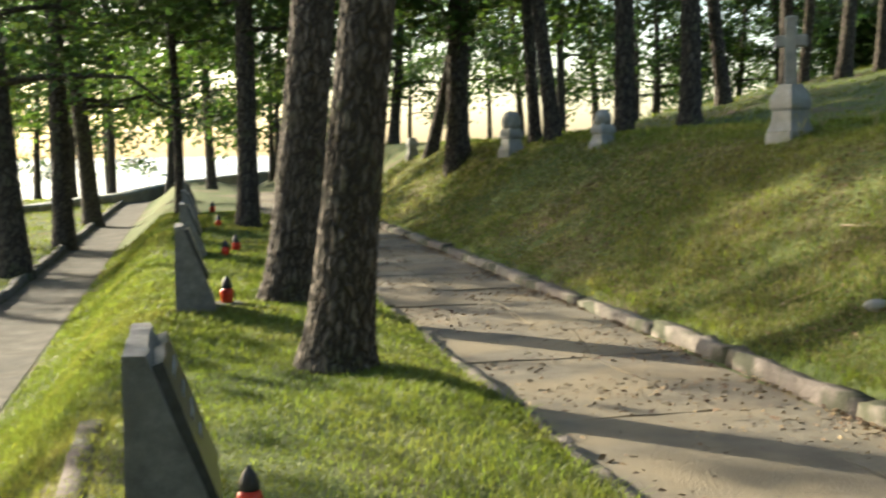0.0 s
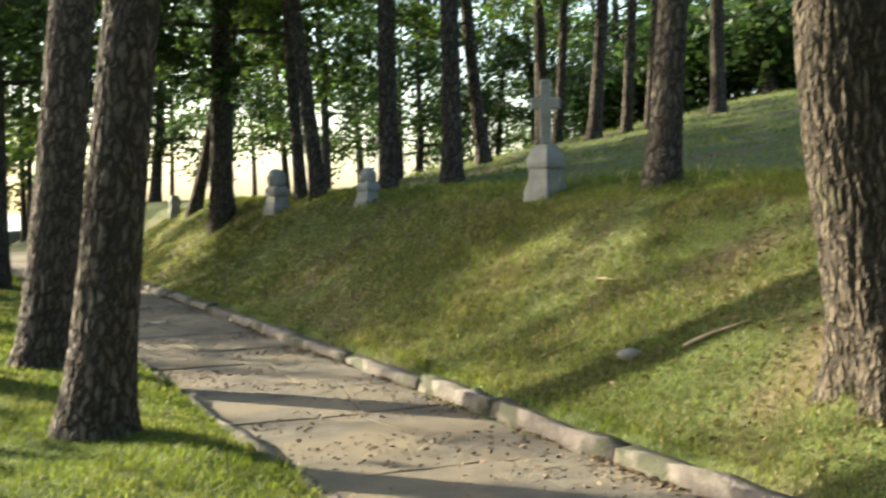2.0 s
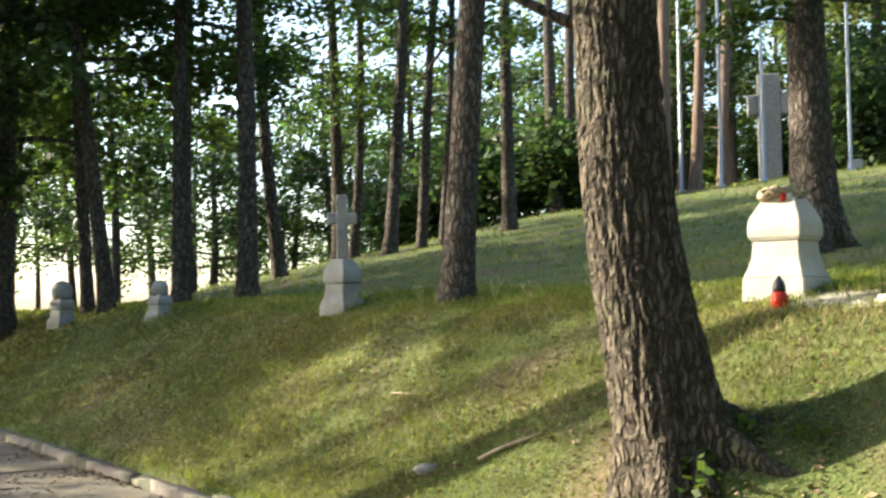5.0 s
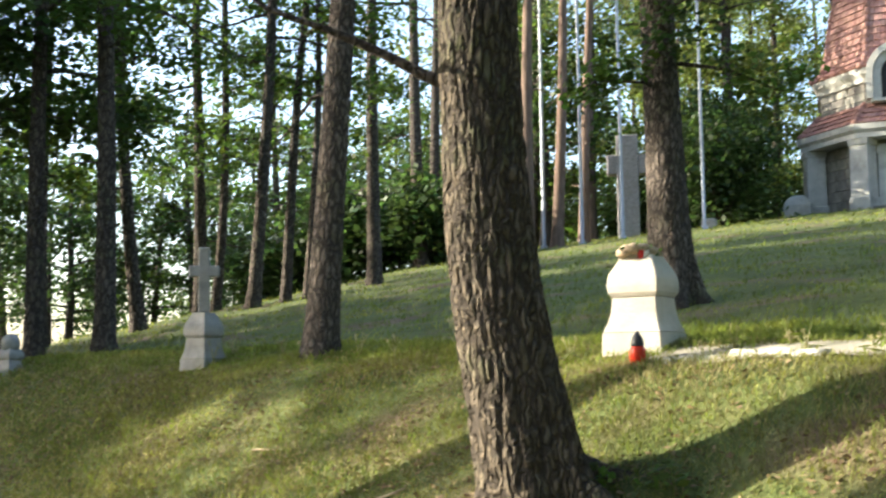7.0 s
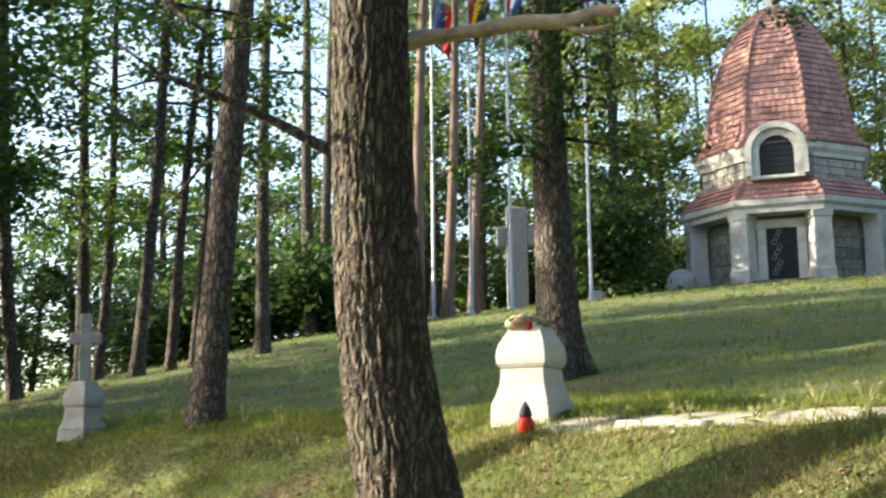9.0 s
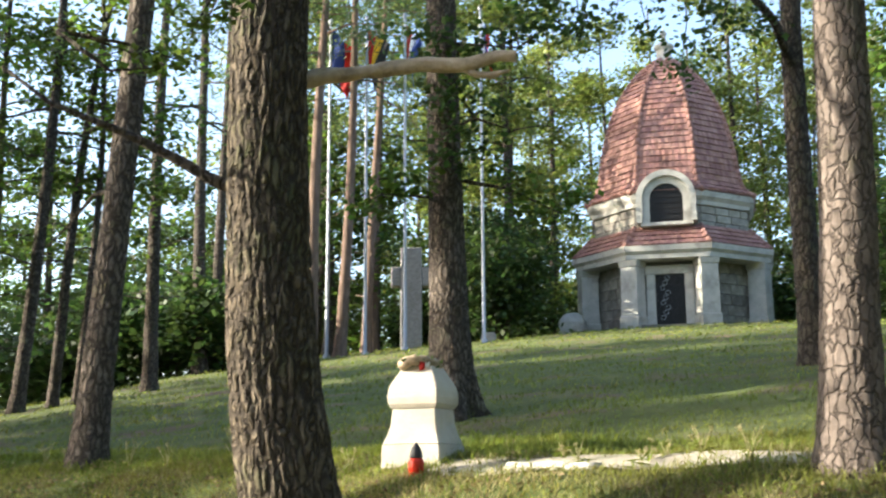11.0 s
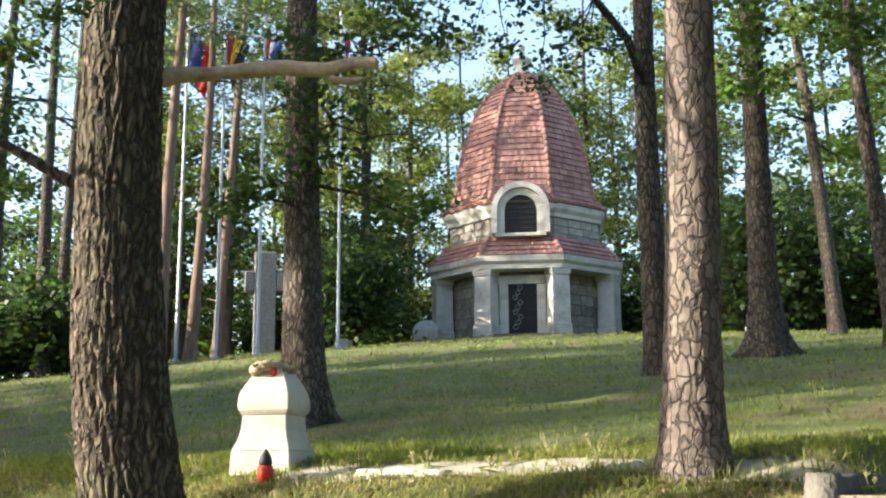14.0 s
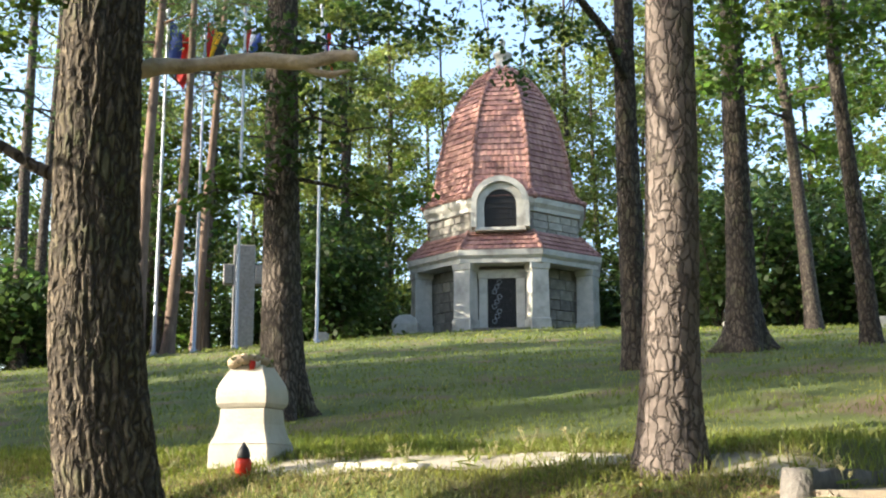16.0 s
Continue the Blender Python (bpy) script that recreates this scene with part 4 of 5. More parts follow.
# ---- boughs and shoots on the near trees ----
def named(name, x, y):
    """The tree that stands nearest to a place."""
    return min((o for o in scene.objects if o.parent is None and o.name.split(".")[0] in ("tree", "pine_tree")), key=lambda o: (o.location.x - x) ** 2 + (o.location.y - y) ** 2)


def bough(owner, pts, thick, clusters, per, spread, size, leaf, bark="bark", seed=1, label=""):
    r = rng_for(seed)
    base = Vector(owner.location)
    if len(pts) > 1:
        loc = [Vector(p) - base for p in pts]
        n = len(loc)
        v, f = tube(loc, [thick * (1 - 0.8 * k / (n - 1)) for k in range(n)], 8)
        part("branch", mesh_of("branch", v, f, bark, True), owner, label)
    if clusters:
        loc = np.array([tuple(Vector(c) - base) for c in clusters])
        part("foliage", fast_mesh("foliage", leaf_quads(r, loc, spread, per, size, 0.36, 0.6, 0.35), 4, leaf), owner, kind="stuff")
        for k, c in enumerate(loc):
            near = min((Vector(p) - base for p in pts), key=lambda p: (p - Vector(c)).length)
            v, f = tube([near, (near + Vector(c)) / 2 + Vector(r.normal(0, 0.06, 3)), Vector(c)], [0.014, 0.009, 0.004], 5)
            part("twig", mesh_of("twig", v, f, bark, True), owner)


oak = named("tree", 2.7, 5.5)
limb = [(2.62, 5.60, 3.60), (2.77, 5.55, 3.65), (2.93, 5.46, 3.69), (3.14, 5.35, 3.72), (3.37, 5.20, 3.76), (3.55, 5.08, 3.75), (3.71, 4.97, 3.80), (3.79, 4.91, 3.80)]
lr = rng_for(77)


def dead_relief(a, length):
    return 1 + 0.3 * noise.noise(Vector((math.cos(a) * 1.5, math.sin(a) * 1.5, length * 7))) + 0.14 * math.sin(length * 11) * math.sin(length * 4.3)


def smooth_line(pts, n):
    """n points along a line through pts."""
    pts = [Vector(p) for p in pts]
    out = []
    for k in range(n):
        q = k / (n - 1) * (len(pts) - 1)
        i = min(int(q), len(pts) - 2)
        out.append(pts[i].lerp(pts[i + 1], q - i))
    return out


b0 = Vector(oak.location)
sl = smooth_line(limb, 44)
v, f = tube([p - b0 for p in sl], [0.05 - 0.016 * k / 43 for k in range(44)], 14, dead_relief)
part("broken_branch", mesh_of("broken_branch", v, f, "dead_wood", True), oak, "pale barkless broken branch")
v, f = tube([p - b0 for p in smooth_line([(3.50, 5.12, 3.76), (3.60, 5.05, 3.70), (3.68, 4.99, 3.69), (3.76, 4.93, 3.72)], 14)], [0.02] * 10 + [0.016, 0.012, 0.008, 0.004], 8, dead_relief)
part("broken_branch", mesh_of("broken_branch", v, f, "dead_wood", True), oak, "pale splintered side branch")
bough(oak, [(2.55, 5.68, 3.03), (2.40, 5.72, 3.05), (2.33, 5.75, 3.08), (2.20, 5.80, 3.16), (2.0, 5.87, 3.26), (1.86, 5.91, 3.32), (1.72, 5.96, 3.37), (1.54, 6.0, 3.43), (1.3, 6.05, 3.6)], 0.042, [], 0, 0, 0, "leaf", "bark", 3, "dark dead side branch")
bough(oak, [(2.5, 5.6, 5.0), (2.3, 5.4, 4.6), (2.1, 5.15, 4.1)], 0.02, [(2.08, 5.2, 3.75), (2.16, 5.16, 3.8), (2.0, 5.22, 3.66), (1.95, 5.3, 3.82), (2.2, 5.2, 3.95)], 44, 0.06, 0.05, "leaf", "bark", 4)
bough(oak, [(2.4, 5.5, 5.0), (1.9, 5.5, 4.2), (1.4, 5.4, 3.6)], 0.02, [(1.85, 5.27, 3.46), (1.76, 5.30, 3.52), (1.98, 5.22, 3.5), (1.5, 5.35, 3.6)], 40, 0.06, 0.05, "leaf", "bark", 5)

for a, L, w in ((-70, 0.75, 0.085), (-25, 0.5, 0.09), (-110, 0.5, 0.09), (-150, 0.4, 0.09)):       # spreading roots
    c0 = Vector((2.90, 5.45, 0))
    pts = []
    for g in np.linspace(0, 1, 16):
        q = c0 + Vector((math.cos(radians(a + 18 * g)), math.sin(radians(a + 18 * g)), 0)) * (0.1 + L * g)
        q.z = ground(q.x, q.y) + 0.16 * (1 - g) ** 2 - 0.03 - 0.05 * g
        pts.append(q - b0)
    v, f = tube(pts, [w * (1 - 0.72 * g) for g in np.linspace(0, 1, 16)], 12, lambda t, d: 1 + 0.12 * noise.noise(Vector((math.cos(t) * 2, math.sin(t) * 2, d * 6))))
    part("root", mesh_of("root", v, f, "oak_bark", True), oak)

TB = named("tree", 7.37, 10.83)
bough(TB, [(7.25, 10.9, 4.6), (6.9, 10.6, 4.55), (6.4, 10.75, 4.55)], 0.03, [(6.45, 10.85, 4.45), (6.3, 10.9, 4.42), (6.65, 10.75, 4.6), (6.85, 10.6, 4.75), (6.55, 10.7, 4.75)], 70, 0.13, 0.1, "leaf", "bark", 6)
bough(TB, [(7.25, 10.9, 5.4), (7.4, 10.4, 5.5), (7.6, 10.0, 5.3)], 0.03, [(7.2, 10.45, 5.3), (7.45, 10.3, 5.1), (7.15, 10.5, 5.8), (7.0, 10.6, 5.6), (7.5, 10.2, 5.6), (7.1, 10.5, 5.0)], 80, 0.16, 0.1, "leaf_dark", "bark", 7)
bough(TB, [(7.25, 10.9, 6.4), (7.1, 10.3, 6.3), (7.6, 9.8, 6.2)], 0.03, [(6.95, 10.5, 6.3), (7.2, 10.3, 6.1), (7.5, 10.1, 6.4), (7.8, 9.9, 6.5), (6.8, 10.6, 6.5), (8.1, 9.7, 6.6)], 90, 0.2, 0.1, "leaf_dark", "bark", 8)
bough(TB, [(7.25, 10.9, 4.9), (7.8, 10.3, 4.7), (8.2, 9.9, 4.4)], 0.03, [(7.9, 10.1, 4.55), (8.1, 9.95, 4.35), (7.7, 10.2, 4.8), (8.3, 9.8, 4.6)], 70, 0.15, 0.1, "leaf", "bark", 9)

TB2 = named("tree", 12.93, 10.28)
BOUGH2 = [(12.94, 10.25, 6.9), (12.35, 10.15, 7.7), (11.6, 10.1, 8.1), (10.7, 10.2, 8.2), (9.9, 10.3, 8.0), (9.1, 10.4, 7.7), (8.3, 10.4, 7.5)]
bough(TB2, BOUGH2, 0.075, [(11.9, 10.0, 7.5), (11.5, 10.15, 7.35), (11.1, 10.3, 7.1), (10.75, 10.4, 6.75), (10.3, 10.5, 7.2), (9.8, 10.6, 7.4), (9.3, 10.7, 7.1), (8.8, 10.8, 7.3), (8.4, 10.7, 7.35), (11.3, 10.3, 7.6), (10.6, 10.3, 7.8), (10.0, 10.5, 7.9), (9.4, 10.6, 7.7)], 75, 0.2, 0.1, "leaf_dark", "bark", 10)
T3 = named("tree", 16.67, 10.97)
bough(T3, [(16.65, 11.0, 9.5), (15.9, 10.5, 8.9), (15.2, 10.1, 8.4)], 0.05, [(15.0, 9.8, 8.3), (14.9, 9.9, 7.9), (15.1, 9.9, 8.7), (15.4, 10.1, 8.5), (15.0, 9.9, 7.5)], 80, 0.2, 0.13, "leaf", "bark", 11)
T4 = named("tree", 18.25, 9.58)
bough(T4, [(18.2, 9.6, 9.6), (17.2, 9.1, 9.0), (16.2, 8.8, 8.6)], 0.05, [(16.0, 8.7, 8.5), (16.2, 8.6, 8.2), (15.8, 8.9, 8.6), (16.6, 8.5, 8.5), (16.9, 8.6, 8.9), (15.6, 8.9, 8.1)], 80, 0.22, 0.13, "leaf", "bark", 12)


# ---- chapel ----
def octagon(a, z):
    """Corners of an eight-sided ring whose sides lie at distance a."""
    return [(a / math.cos(math.pi / 8) * math.cos(radians(22.5 + 45 * k)), a / math.cos(math.pi / 8) * math.sin(radians(22.5 + 45 * k)), z) for k in range(8)]


def oct_solid(levels):
    v = [p for a, z in levels for p in octagon(a, z)]
    f = [(i * 8 + k, i * 8 + (k + 1) % 8, i * 8 + 8 + (k + 1) % 8, i * 8 + 8 + k) for i in range(len(levels) - 1) for k in range(8)]
    f += [tuple(reversed(range(8))), tuple(len(levels) * 8 - 8 + k for k in range(8))]
    return v, f


def face_frame(k):
    """Turn about z that brings the side facing -y to side k."""
    return pose(0, 0, 0, 0, 0, 45 * k)


def tiles(levels, row, wide, seed, skip=None):
    """Roof tiles in overlapping courses on eight sides: loose quads."""
    r = rng_for(seed)
    L = np.cumsum([0] + [math.dist(p, q) for p, q in zip(levels, levels[1:])])
    n = int(L[-1] / row)
    at = lambda d: (float(np.interp(d, L, [p[0] for p in levels])), float(np.interp(d, L, [p[1] for p in levels])))
    out = []
    for side in range(8):
        M3 = np.array(face_frame(side).to_3x3())
        for i in range(n):
            (a0, z0), (a1, z1) = at(L[-1] * i / n), at(L[-1] * min(1, (i + 1.12) / n))
            nrm = np.array([0, -(z1 - z0), (a0 - a1)])
            nrm = nrm / (np.linalg.norm(nrm) + 1e-9)
            h0, h1 = a0 * 0.4142, a1 * 0.4142
            c = max(1, round(2 * h0 / wide))
            for k in range(c):
                x0, x1 = -h0 + 2 * h0 * k / c + 0.006, -h0 + 2 * h0 * (k + 1) / c - 0.006
                u0, u1 = x0 * h1 / h0, x1 * h1 / h0
                if skip and skip(side, (x0 + x1) / 2, z0):
                    continue
                lift = 0.062 + r.uniform(-0.008, 0.012)
                xm, um = (x0 + x1) / 2, (u0 + u1) / 2
                lo, hi = nrm * lift, nrm * 0.008
                dip = nrm * 0.02
                bl, bm_, br = np.array([x0, -a0, z0]) + lo - dip, np.array([xm, -a0, z0]) + lo + dip * 0.4, np.array([x1, -a0, z0]) + lo - dip
                tl, tm, tr = np.array([u0, -a1, z1]) + hi - dip * 0.4, np.array([um, -a1, z1]) + hi, np.array([u1, -a1, z1]) + hi - dip * 0.4
                gl, gm, gr = np.array([x0, -a0, z0]), np.array([xm, -a0, z0]), np.array([x1, -a0, z0])
                for q in ((bl, bm_, tm, tl), (bm_, br, tr, tm), (gl, gm, bm_, bl), (gm, gr, br, bm_)):
                    out.append([M3 @ p for p in q])
    return np.array(out)


def chapel():
    ob = thing("chapel", 35.46, 35.27, 7.2, "small octagonal stone chapel with a red tiled dome", "chapel", turn=-48)
    lower = [(4.02, 3.22), (3.75, 3.5), (3.45, 3.83), (3.2, 4.12)]
    dome = [(3.5, 5.52), (3.2, 5.7), (2.98, 6.0), (2.86, 6.6), (2.77, 7.3), (2.65, 8.0), (2.48, 8.75), (2.26, 9.5), (1.98, 10.2), (1.64, 10.8), (1.24, 11.38), (0.82, 11.8), (0.46, 12.1), (0.3, 12.25)]
    v, f = oct_solid([(3.9, -0.6), (3.9, 0.06), (3.08, 0.06), (3.08, 2.7)])
    part("wall", mesh_of("wall", v, f, "mortar"), ob, "grey ashlar lower wall")
    v, f = oct_solid([(3.0, 2.68), (3.98, 2.68), (3.98, 2.86), (4.1, 2.98), (4.12, 3.2), (3.9, 3.24), (3.05, 3.26)])
    part("cornice", mesh_of("cornice", v, f, "render_stone"), ob, "pale stone eave cornice")
    v, f = oct_solid([(a - 0.02, z - 0.02) for a, z in lower])
    roof1 = part("lower_roof", mesh_of("lower_roof", v, f, "tile"), ob, "red tiled skirt roof")
    part("roof_tiles", fast_mesh("roof_tiles", tiles(lower, 0.26, 0.26, 31, lambda s, x0, z0: s == 0 and abs(x0) < 0.1 and z0 > 9), 4, "tile"), roof1, kind="stuff")
    v, f = oct_solid([(3.12, 3.3), (3.12, 4.95)])
    part("drum", mesh_of("drum", v, f, "mortar"), ob, "grey ashlar upper drum")
    v, f = oct_solid([(3.1, 4.93), (3.26, 4.95), (3.28, 5.1), (3.42, 5.26), (3.46, 5.46), (3.4, 5.52), (3.0, 5.53)])
    part("cornice", mesh_of("cornice", v, f, "render_stone"), ob, "pale stone upper cornice")
    v, f = oct_solid([(a - 0.02, z - 0.01) for a, z in dome])
    roof2 = part("dome", mesh_of("dome", v, f, "tile"), ob, "bulbous red tiled dome")
    part("roof_tiles", fast_mesh("roof_tiles", tiles(dome, 0.27, 0.27, 32), 4, "tile"), roof2, kind="stuff")
    r = rng_for(33)
    for prof, host, seg in ((dome, roof2, 0.3), (lower, roof1, 0.3)):
        L = np.cumsum([0] + [math.dist(p, q) for p, q in zip(prof, prof[1:])])
        n = int(L[-1] / seg)
        for k in range(8):
            for i in range(n):
                d0, d1 = L[-1] * i / n, L[-1] * (i + 1.15) / n
                pts = []
                for d in (d0, min(d1, L[-1])):
                    a, z = np.interp(d, L, [p[0] for p in prof]), np.interp(d, L, [p[1] for p in prof])
                    R0 = a / math.cos(math.pi / 8)
                    pts.append((R0 * math.cos(radians(22.5 + 45 * k)), R0 * math.sin(radians(22.5 + 45 * k)), z))
                v, f = tube(pts, [0.13 + r.uniform(0, 0.012), 0.1], 7)
                part("ridge_tile", mesh_of("ridge_tile", v, f, "tile", True), host)
    v, f = lathe([(0.4, 12.05), (0.46, 12.17), (0.42, 12.29), (0.34, 12.35), (0.32, 12.70), (0.36, 12.77), (0.44, 12.83), (0.44, 12.95), (0.3, 13.03), (0.16, 13.13), (0.1, 13.37), (0.16, 13.45), (0.16, 13.55), (0.06, 13.67), (0.01, 13.85)], 20)
    part("finial", mesh_of("finial", v, f, "render_stone", True), ob, "grey stone finial")
    for k in range(8):
        m = face_frame(k)
        # corner pier
        c = octagon(3.5, 0)[k]
        prof = [(0.42, -0.4), (0.42, 0.42), (0.38, 0.46), (0.36, 2.4), (0.4, 2.45), (0.43, 2.68)]
        v, f = prism(prof, [w for w, _ in prof])
        part("column", mesh_of("column", v, f, "render_stone"), ob, "square pale stone corner column", m=pose(c[0], c[1], 0, 0, 0, 22.5 + 45 * k))
        # ashlar courses
        for base, top, a, rows in ((0.1, 2.66, 3.08, 6), (3.95, 4.92, 3.12, 3)):
            hw = a * 0.4142
            hr = (top - base) / rows
            for i in range(rows):
                x0 = -hw
                while x0 < hw - 0.05:
                    w = min(hw - x0, r.uniform(0.5, 0.95))
                    if hw - x0 - w < 0.3:
                        w = hw - x0
                    xm, zm = x0 + w / 2, base + hr * (i + 0.5)
                    x0 += w
                    if k == 0 and a == 3.08 and abs(xm) < 1.0 + w / 2 and zm < 2.5:
                        continue
                    if k == 0 and a == 3.12 and abs(xm) < 0.9 + w / 2 - 0.12:
                        continue
                    bm = box_bm(w - 0.03, 0.16, hr - 0.03, 0.018)
                    part("stone_block", bm_mesh("stone_block", bm, "ashlar"), ob, m=m @ pose(xm, -a + 0.04 - r.uniform(0, 0.025), base + hr * i + 0.015))
    # door in its stone frame
    for x0 in (-0.76, 0.76):
        part("door_jamb", bm_mesh("door_jamb", box_bm(0.36, 0.34, 2.1, 0.02), "render_stone"), ob, m=pose(x0, -3.1, 0.06))
    part("lintel", bm_mesh("lintel", box_bm(1.95, 0.38, 0.36, 0.02), "render_stone"), ob, m=pose(0, -3.1, 2.16))
    # the black sheet behind the bars stands for the unlit inside
    door = part("door", bm_mesh("door", box_bm(1.16, 0.05, 2.1), "dark_inside"), ob, "iron lattice door with black unlit inside and painted reflections", m=pose(0, -3.13, 0.06))
    for i in range(-3, 4):
        part("bar", bm_mesh("bar", box_bm(0.03, 0.03, 2.06), "iron"), door, m=pose(i * 0.165, -0.05, 0.02))
    for i in range(7):
        part("bar", bm_mesh("bar", box_bm(1.1, 0.03, 0.03), "iron"), door, m=pose(0, -0.055, 0.12 + i * 0.31))
    # pale rings stand in for bright reflections in the lattice
    for i in range(9):
        v, f = tube([(0.09 * math.cos(a), 0, 0.09 * math.sin(a)) for a in np.linspace(0, 6.283, 15)], [0.014] * 15, 6)
        part("scroll", mesh_of("scroll", v, f, "pole", True), door, "pale ring for a reflection in the lattice", m=pose(-0.3 + 0.1 * (i % 3), -0.08, 0.35 + 0.2 * i))
    # arched window that breaks the cornice
    def arch(w, h, t, d, bulge=0.0):
        """An arched band: inner half width w, springing height h, thickness t, depth d."""
        inner = [(-w, 0)] + [(-w * math.cos(a), h + w * math.sin(a)) for a in np.linspace(0, math.pi, 19)] + [(w, 0)]
        outer = [(-w - t, 0)] + [(-(w + t) * math.cos(a), h + (w + t) * math.sin(a)) for a in np.linspace(0, math.pi, 19)] + [(w + t, 0)]
        n = len(inner)
        vv = [(x0, y0, z0) for y0 in (-d, 0) for ring in (inner, outer) for x0, z0 in ring]
        ff = []
        for i in range(n - 1):
            a, b, c, e = i, i + 1, n + i + 1, n + i
            ff += [(a, b, c, e), (2 * n + a, 2 * n + e, 2 * n + c, 2 * n + b), (a, 2 * n + a, 2 * n + b, b), (e, c, 2 * n + c, 2 * n + e)]
        ff += [(0, n, 3 * n, 2 * n), (n - 1, 3 * n - 1, 4 * n - 1, 2 * n - 1)]
        return vv, ff
    win = part("window", mesh_of("window", *arch(0.66, 0.95, 0.3, 0.55), "render_stone"), ob, "arched window with pale stone surround", m=pose(0, -3.06, 4.2))
    part("hood", mesh_of("hood", *arch(0.95, 0.95, 0.24, 0.72), "render_stone"), win, "moulded stone arch", m=pose(0, -0.004, 0))
    part("sill", bm_mesh("sill", box_bm(2.1, 0.62, 0.14, 0.02), "render_stone"), win, m=pose(0, -0.3, -0.13))
    pane = [(-0.66, 0)] + [(-0.66 * math.cos(a), 0.95 + 0.66 * math.sin(a)) for a in np.linspace(0, math.pi, 19)] + [(0.66, 0)]
    k = len(pane)
    v = [(x0, 0, z0) for x0, z0 in pane] + [(x0, 0.06, z0) for x0, z0 in pane]
    # a black sheet fills the opening in place of the unlit inside
    part("pane", mesh_of("pane", v, [tuple(range(k)), tuple(reversed(range(k, 2 * k)))] + [(i, i + k, (i + 1) % k + k, (i + 1) % k) for i in range(k)], "dark_inside"), win, "black sheet for the unlit inside behind the grille", m=pose(0, -0.45, 0))
    for i in range(-2, 3):
        part("bar", bm_mesh("bar", box_bm(0.025, 0.025, 1.5), "iron"), win, m=pose(i * 0.22, -0.48, 0.02))
    for i in range(6):
        part("bar", bm_mesh("bar", box_bm(1.28, 0.025, 0.025), "iron"), win, m=pose(0, -0.485, 0.15 + i * 0.22))
    # solid behind the hood, under the dome
    v = [(x0, y0, z0) for y0 in (0.0, 1.2) for x0, z0 in [(-1.15, 0.9)] + [(-1.15 * math.cos(a), 0.95 + 1.15 * math.sin(a)) for a in np.linspace(0, math.pi, 15)] + [(1.15, 0.9)]]
    k = len(v) // 2
    part("hood_roof", mesh_of("hood_roof", v, [tuple(range(k)), tuple(reversed(range(k, 2 * k)))] + [(i, i + k, (i + 1) % k + k, (i + 1) % k) for i in range(k)], "tile", True), win, "curved tiled roof over the window", m=pose(0, -0.3, 0) @ Matrix.Scale(0.98, 4))
    # low flanking stone at the side
    v, f = prism([(0.55, -0.3), (0.55, 0.5), (0.4, 0.75), (0.2, 0.9)], [0.5, 0.5, 0.4, 0.25])
    part("buttress", mesh_of("buttress", v, f, "render_stone"), ob, "low pale stone buttress", m=pose(-4.1, -1.9, 0))


chapel()


# ---- flagpoles and the great cross ----
def flagpole(x, y, cloths, drop, seed, label):
    z0 = ground(x, y)
    ob = thing("flagpole", x, y, z0, label, "flagpole", group="row of flagpoles")
    v, f = lathe([(0.12, -0.2), (0.12, 0.1), (0.062, 0.14), (0.058, 2.5), (0.05, 6), (0.04, 11.6), (0.04, 11.8)], 14)
    part("pole", mesh_of("pole", v, f, "pole", True), ob)
    v, f = lathe([(0.02, 11.78), (0.07, 11.84), (0.08, 11.92), (0.05, 12.0), (0.01, 12.02)], 14)
    part("knob", mesh_of("knob", v, f, "pole", True), ob)
    n, m = 22, 10
    host = None
    for i, c in enumerate(cloths):          # stripes hang side by side in folds
        vv, ff = [], []
        for a in range(n):
            for b in range(m + 1):
                q, w = a / (n - 1), (i + b / m) / len(cloths)
                out = 0.06 + 1.0 * w * (0.55 + 0.35 * math.sin(2.2 * q + seed))
                fold = 0.12 * math.sin(9 * w + 3 * q + seed) * (0.3 + w)
                vv.append((out, fold, 11.55 - drop * q - 1.15 * w * (0.6 + 0.4 * q) + 0.08 * math.sin(7 * w + seed)))
        for a in range(n - 1):
            for b in range(m):
                k = a * (m + 1) + b
                ff.append((k, k + 1, k + m + 2, k + m + 1))
        me = mesh_of("stripe", vv, ff, c, True)
        if host is None:
            host = part("flag", me, ob, "limp coloured flag", m=pose(0, 0, 0, 0, 0, -35))
        else:
            part("stripe", me, host)
        sol = (host if i == 0 else host.children[-1]).modifiers.new("thick", "SOLIDIFY")
        sol.thickness = 0.006


flagpole(18.33, 34.42, ("blue_cloth", "red_cloth"), 1.4, 1, "tall pale metal flagpole with a blue and red flag")
flagpole(19.45, 33.81, ("red_cloth", "yellow_cloth", "black_cloth"), 1.2, 2.4, "tall pale metal flagpole with a red and yellow flag")
flagpole(20.60, 33.11, ("red_cloth", "white_cloth", "blue_cloth"), 1.1, 3.1, "tall pale metal flagpole with a red and white flag")
flagpole(22.81, 31.63, ("white_cloth", "blue_cloth", "red_cloth"), 1.2, 4.0, "tall pale metal flagpole with a red, blue and white flag")
flagpole(16.6, 34.9, ("blue_cloth", "red_cloth"), 1.3, 5.2, "tall pale metal flagpole with a blue and red flag")


